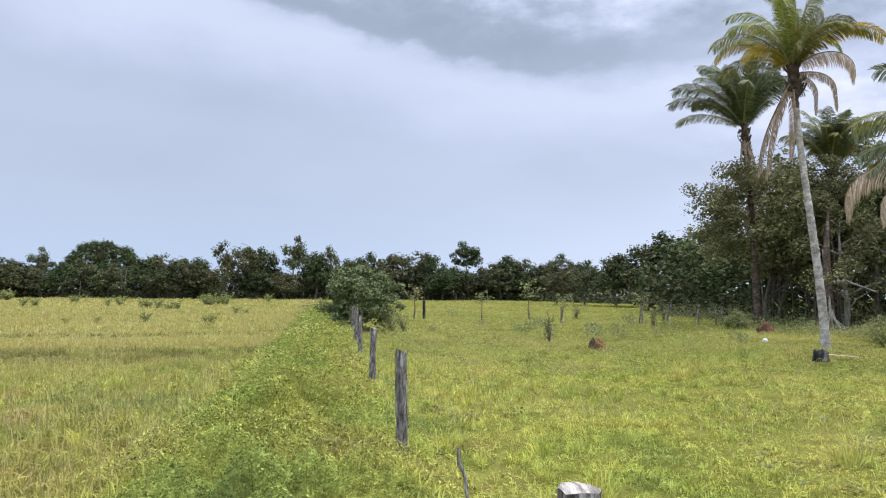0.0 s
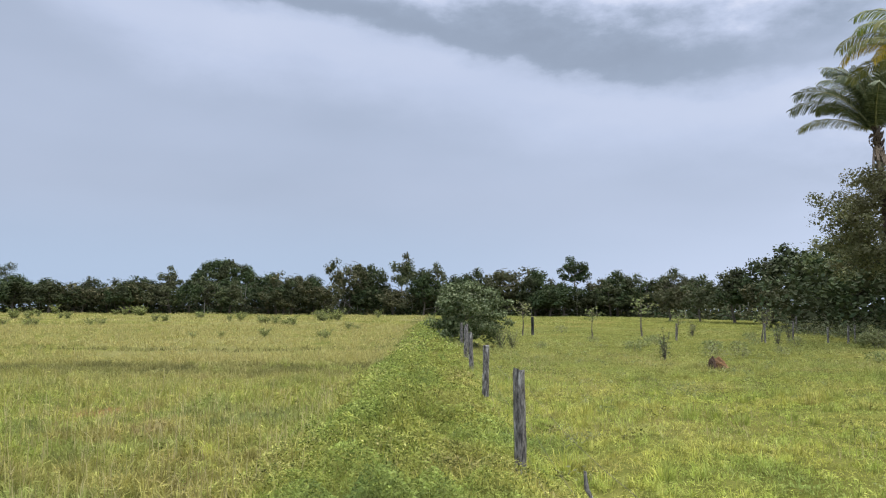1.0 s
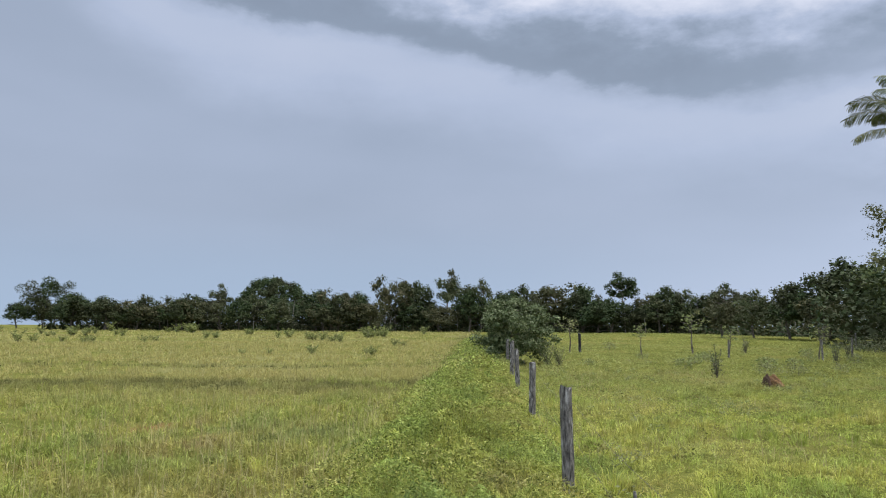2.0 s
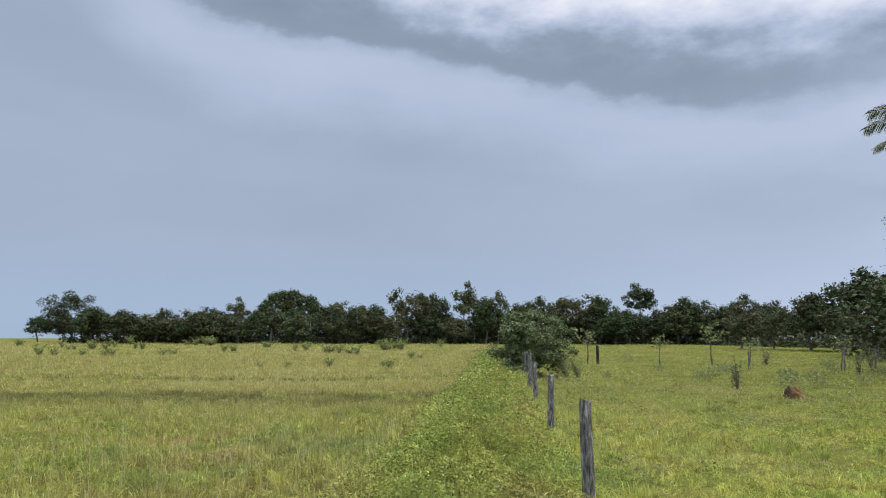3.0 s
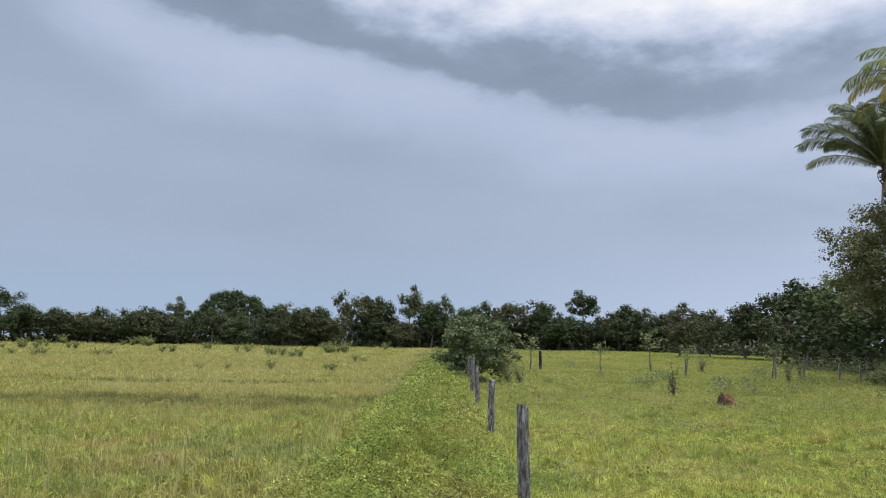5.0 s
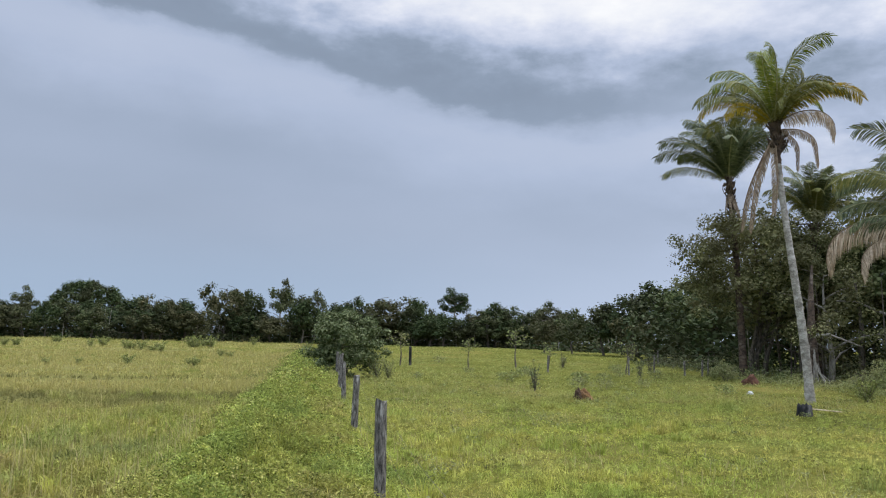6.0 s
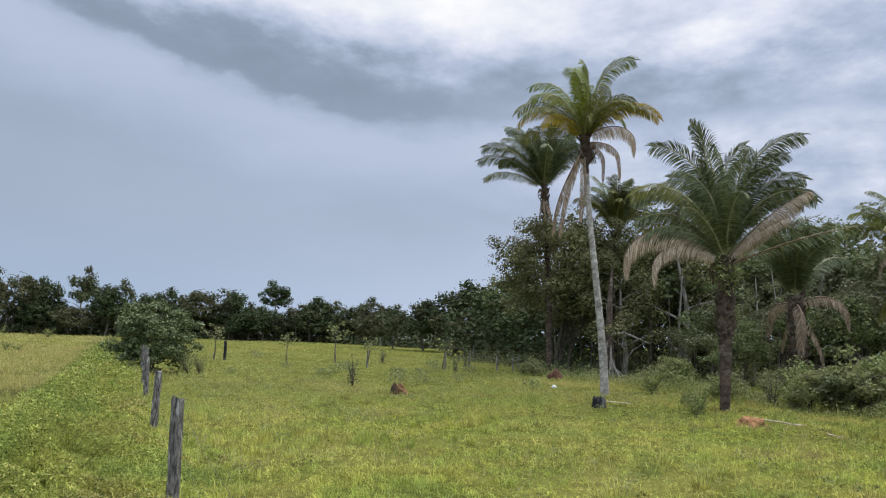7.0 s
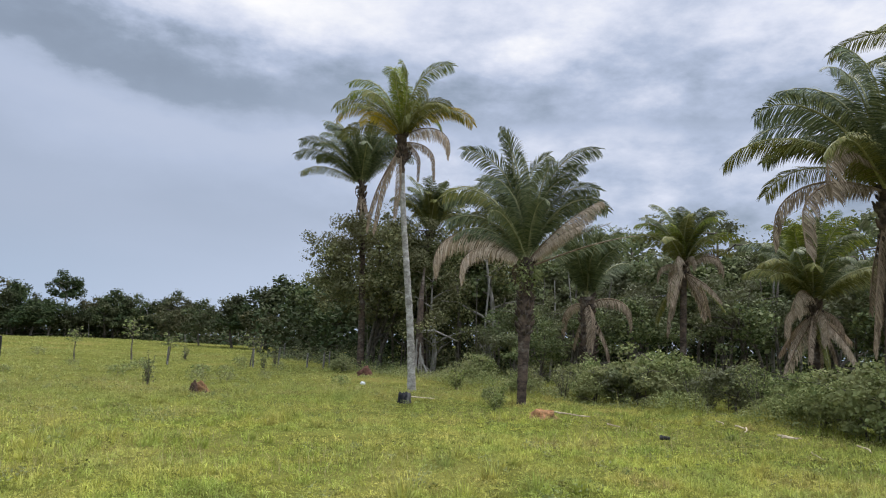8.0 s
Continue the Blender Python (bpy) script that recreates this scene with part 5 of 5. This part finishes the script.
def build_ground_things():
    mound = new("termite_mound", mound_mesh(7, 0.26, 0.25, 0.35, CLAY))
    mound.matrix_basis = pose(4.92, 25.6, gz(4.92, 25.6) - 0.03)
    tagged(mound, "broken reddish-brown termite mound in the pasture", "termite mound")
    part("broken_side", mound_mesh(11, 0.16, 0.22, 0.36, CLAY_DARK), mound, "dark broken open side", pose(-0.17, -0.08, 0.0, 0, -5, 0))
    for x, y, rx, ry, h, s, words in [(11.75, 17.1, 0.38, 0.32, 0.27, 2, "low orange termite mound beside the palm"), (13.95, 33.7, 0.36, 0.3, 0.46, 3, "dark red clay mound under the trees")]:
        ob = new("termite_mound", mound_mesh(s, rx, ry, h, CLAY_ORANGE if s == 2 else CLAY_RED))
        ob.matrix_basis = pose(x, y, gz(x, y) - 0.03)
        tagged(ob, words, "termite mound")
    # burnt stump, hollow
    g = Geo()
    n, rng = 22, np.random.RandomState(4)
    ang = np.arange(n) * 2 * np.pi / n
    out = 0.19 * (1 + rng.normal(0, 0.08, n))
    tops = 0.30 + rng.uniform(-0.10, 0.06, n)
    rings = [(out * 1.25, np.full(n, -0.1)), (out * 1.05, np.full(n, 0.08)), (out, tops * 0.6), (out * 0.97, tops), (out * 0.7, tops - 0.02), (out * 0.6, np.full(n, 0.08))]
    v = np.concatenate([np.stack([np.cos(ang) * r, np.sin(ang) * r * 0.8, z], 1) for r, z in rings] + [np.array([[0, 0, 0.07]])])
    i = np.arange(len(rings) - 1)[:, None] * n
    j = np.arange(n)[None]
    k = (j + 1) % n
    g.add(v, np.stack([i + j, i + k, i + n + k, i + n + j], -1).reshape(-1, 4))
    c = (len(rings) - 1) * n
    g.add(v[c:], [(a, (a + 1) % n, n) for a in range(n)])
    ob = new("tree_stump", g.mesh("tree_stump", [CHAR], True))
    ob.matrix_basis = pose(9.75, 21.0, gz(9.75, 21.0))
    tagged(ob, "short charred black hollow stump standing in the grass", "tree stump")
    piece = "short bleached piece of dead branch on the grass"
    for x, y, turn, ln, r, words in [(10.1, 21.5, -30, 0.8, 0.018, "pale bleached stick lying beside the stump"), (12.34, 17.75, -89, 1.3, 0.026, "long bleached palm stalk lying on the grass"), (11.71, 14.65, -104, 0.5, 0.018, piece),
                                     (15.3, 14.7, -134, 0.7, 0.012, "thin bleached twig leaning in the grass"), (14.88, 13.77, -109, 0.42, 0.022, piece), (14.74, 13.35, -124, 0.75, 0.018, piece), (14.16, 12.13, -82, 0.5, 0.022, "pale broken branch lying on the grass"),
                                     (13.9, 11.85, -40, 0.4, 0.016, piece), (12.5, 10.24, -141, 0.7, 0.010, "thin bleached twig leaning in the grass"), (14.33, 10.54, -137, 0.8, 0.016, "bleached dead branch on the grass")]:
        ob = new("fallen_branch", stick_mesh(ln, r, int(ln * 100 + x), DRYWOOD))
        ob.matrix_basis = pose(x, y, gz(x, y) + 0.12, 0, 2, turn)
        tagged(ob, words, "branch", "dead wood on the grass")
    ob = new("log", stick_mesh(0.2, 0.05, 77, CHAR))
    ob.matrix_basis = pose(11.34, 12.71, gz(11.34, 12.71) + 0.10, 0, 0, -68)
    tagged(ob, "small dark burnt log lying in the grass", "log")
    ob = new("plastic_sack", mound_mesh(9, 0.10, 0.09, 0.09, WHITE))
    ob.matrix_basis = pose(11.85, 29.0, gz(11.85, 29.0) + 0.03)
    tagged(ob, "small crumpled white plastic sack on the grass", "sack")


build_ground_things()


# ---- undergrowth of the grove ----
def build_grove_floor():
    """Ferns, saplings and vines that close the grove under its crowns, and added dark backing leaves."""
    r = np.random.RandomState(18)
    g = Geo()
    n = 38000
    x = r.uniform(15.5, 40, n)
    edge = np.where(x < 21, 38.5 - (x - 14) * 1.1, 30.8 - (x - 21) * 1.5)
    y = edge + r.uniform(0, 22, n) ** 1.0
    k = (y > 4) & (np.hypot(x, y - 2) > 24)
    x, y = x[k], y[k]
    top = (0.15 + 1.3 * np.clip(fbm(x, y, 0.9, 19) - 0.2, 0, 1)) * np.clip((np.hypot(x, y - 2) - 22) / 8, 0.3, 1.6)
    z = ground_z(x, y) + r.uniform(0, 1, len(x)) ** 1.4 * top
    g.leaves(np.stack([x, y, z], 1), 0.13, r, 0, 0.4, 0.5)
    # dark leaves added behind, blocking sky light so the grove's depth stays dark
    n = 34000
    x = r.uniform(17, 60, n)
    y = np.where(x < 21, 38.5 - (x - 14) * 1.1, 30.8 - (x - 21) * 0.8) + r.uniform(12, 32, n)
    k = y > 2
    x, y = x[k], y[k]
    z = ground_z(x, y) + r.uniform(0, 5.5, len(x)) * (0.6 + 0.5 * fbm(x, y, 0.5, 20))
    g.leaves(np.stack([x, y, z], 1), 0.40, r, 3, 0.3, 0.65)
    for i in range(74):
        px = r.uniform(17.8, 34)
        py = (38.5 - (px - 14) * 1.1 if px < 21 else 30.8 - (px - 21) * 1.5) + r.uniform(2, 14)
        if py > 6:
            b, h = gz(px, py), r.uniform(3, 6)
            g.tube([(px, py, b - 0.1), (px + r.normal(0, 0.15), py, b + h * 0.5), (px + r.normal(0, 0.4), py, b + h)], np.array([1.0, 0.8, 0.4]) * r.uniform(0.03, 0.09), 6, 1 + (i % 4 == 0))
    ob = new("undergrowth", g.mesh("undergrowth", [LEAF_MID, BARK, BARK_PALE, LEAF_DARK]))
    tagged(ob, "dense green undergrowth, with added dark leaves that keep the grove's depth dark", "undergrowth", kind="stuff")


build_grove_floor()


def build_edge_herbs():
    """Knee-high herbs and rank grass where the pasture meets the grove."""
    r = np.random.RandomState(28)
    g = Geo()
    n = 26000
    t = r.uniform(0, 1, n)
    # a line from the far trees past the palms to the last bushes
    x = np.interp(t, [0, 0.25, 0.5, 0.75, 1], [14.6, 16.0, 15.8, 17.4, 16.8])
    y = np.interp(t, [0, 0.25, 0.5, 0.75, 1], [37.5, 29.5, 22.5, 16.0, 10.5])
    away = np.abs(r.normal(0, 1.1, n)) * np.where(r.uniform(0, 1, n) < 0.75, 1, -0.45)
    x, y = x + away * 0.95, y + away * 0.3
    clump = np.clip(fbm(x, y, 1.6, 29) * 1.7 - 0.45, 0, 1)
    keep = r.uniform(0, 1, n) < 0.15 + clump
    x, y, clump = x[keep], y[keep], clump[keep]
    tall = (0.12 + 0.55 * clump) * r.uniform(0.3, 1.0, len(x))
    g.leaves(np.stack([x, y, ground_z(x, y) + tall], 1), 0.085, r, 0, 0.5, 0.42)
    k = r.uniform(0, 1, len(x)) < 0.35
    blades(g, x[k], y[k], tall[k] + 0.12, 0.016, r, 0.9, False, 1)
    ob = new("edge_herbs", g.mesh("edge_herbs", [LEAF_LIGHT, GRASS]))
    tagged(ob, "knee-high green herbs and rank grass along the grove", "herbs", kind="stuff")


build_edge_herbs()
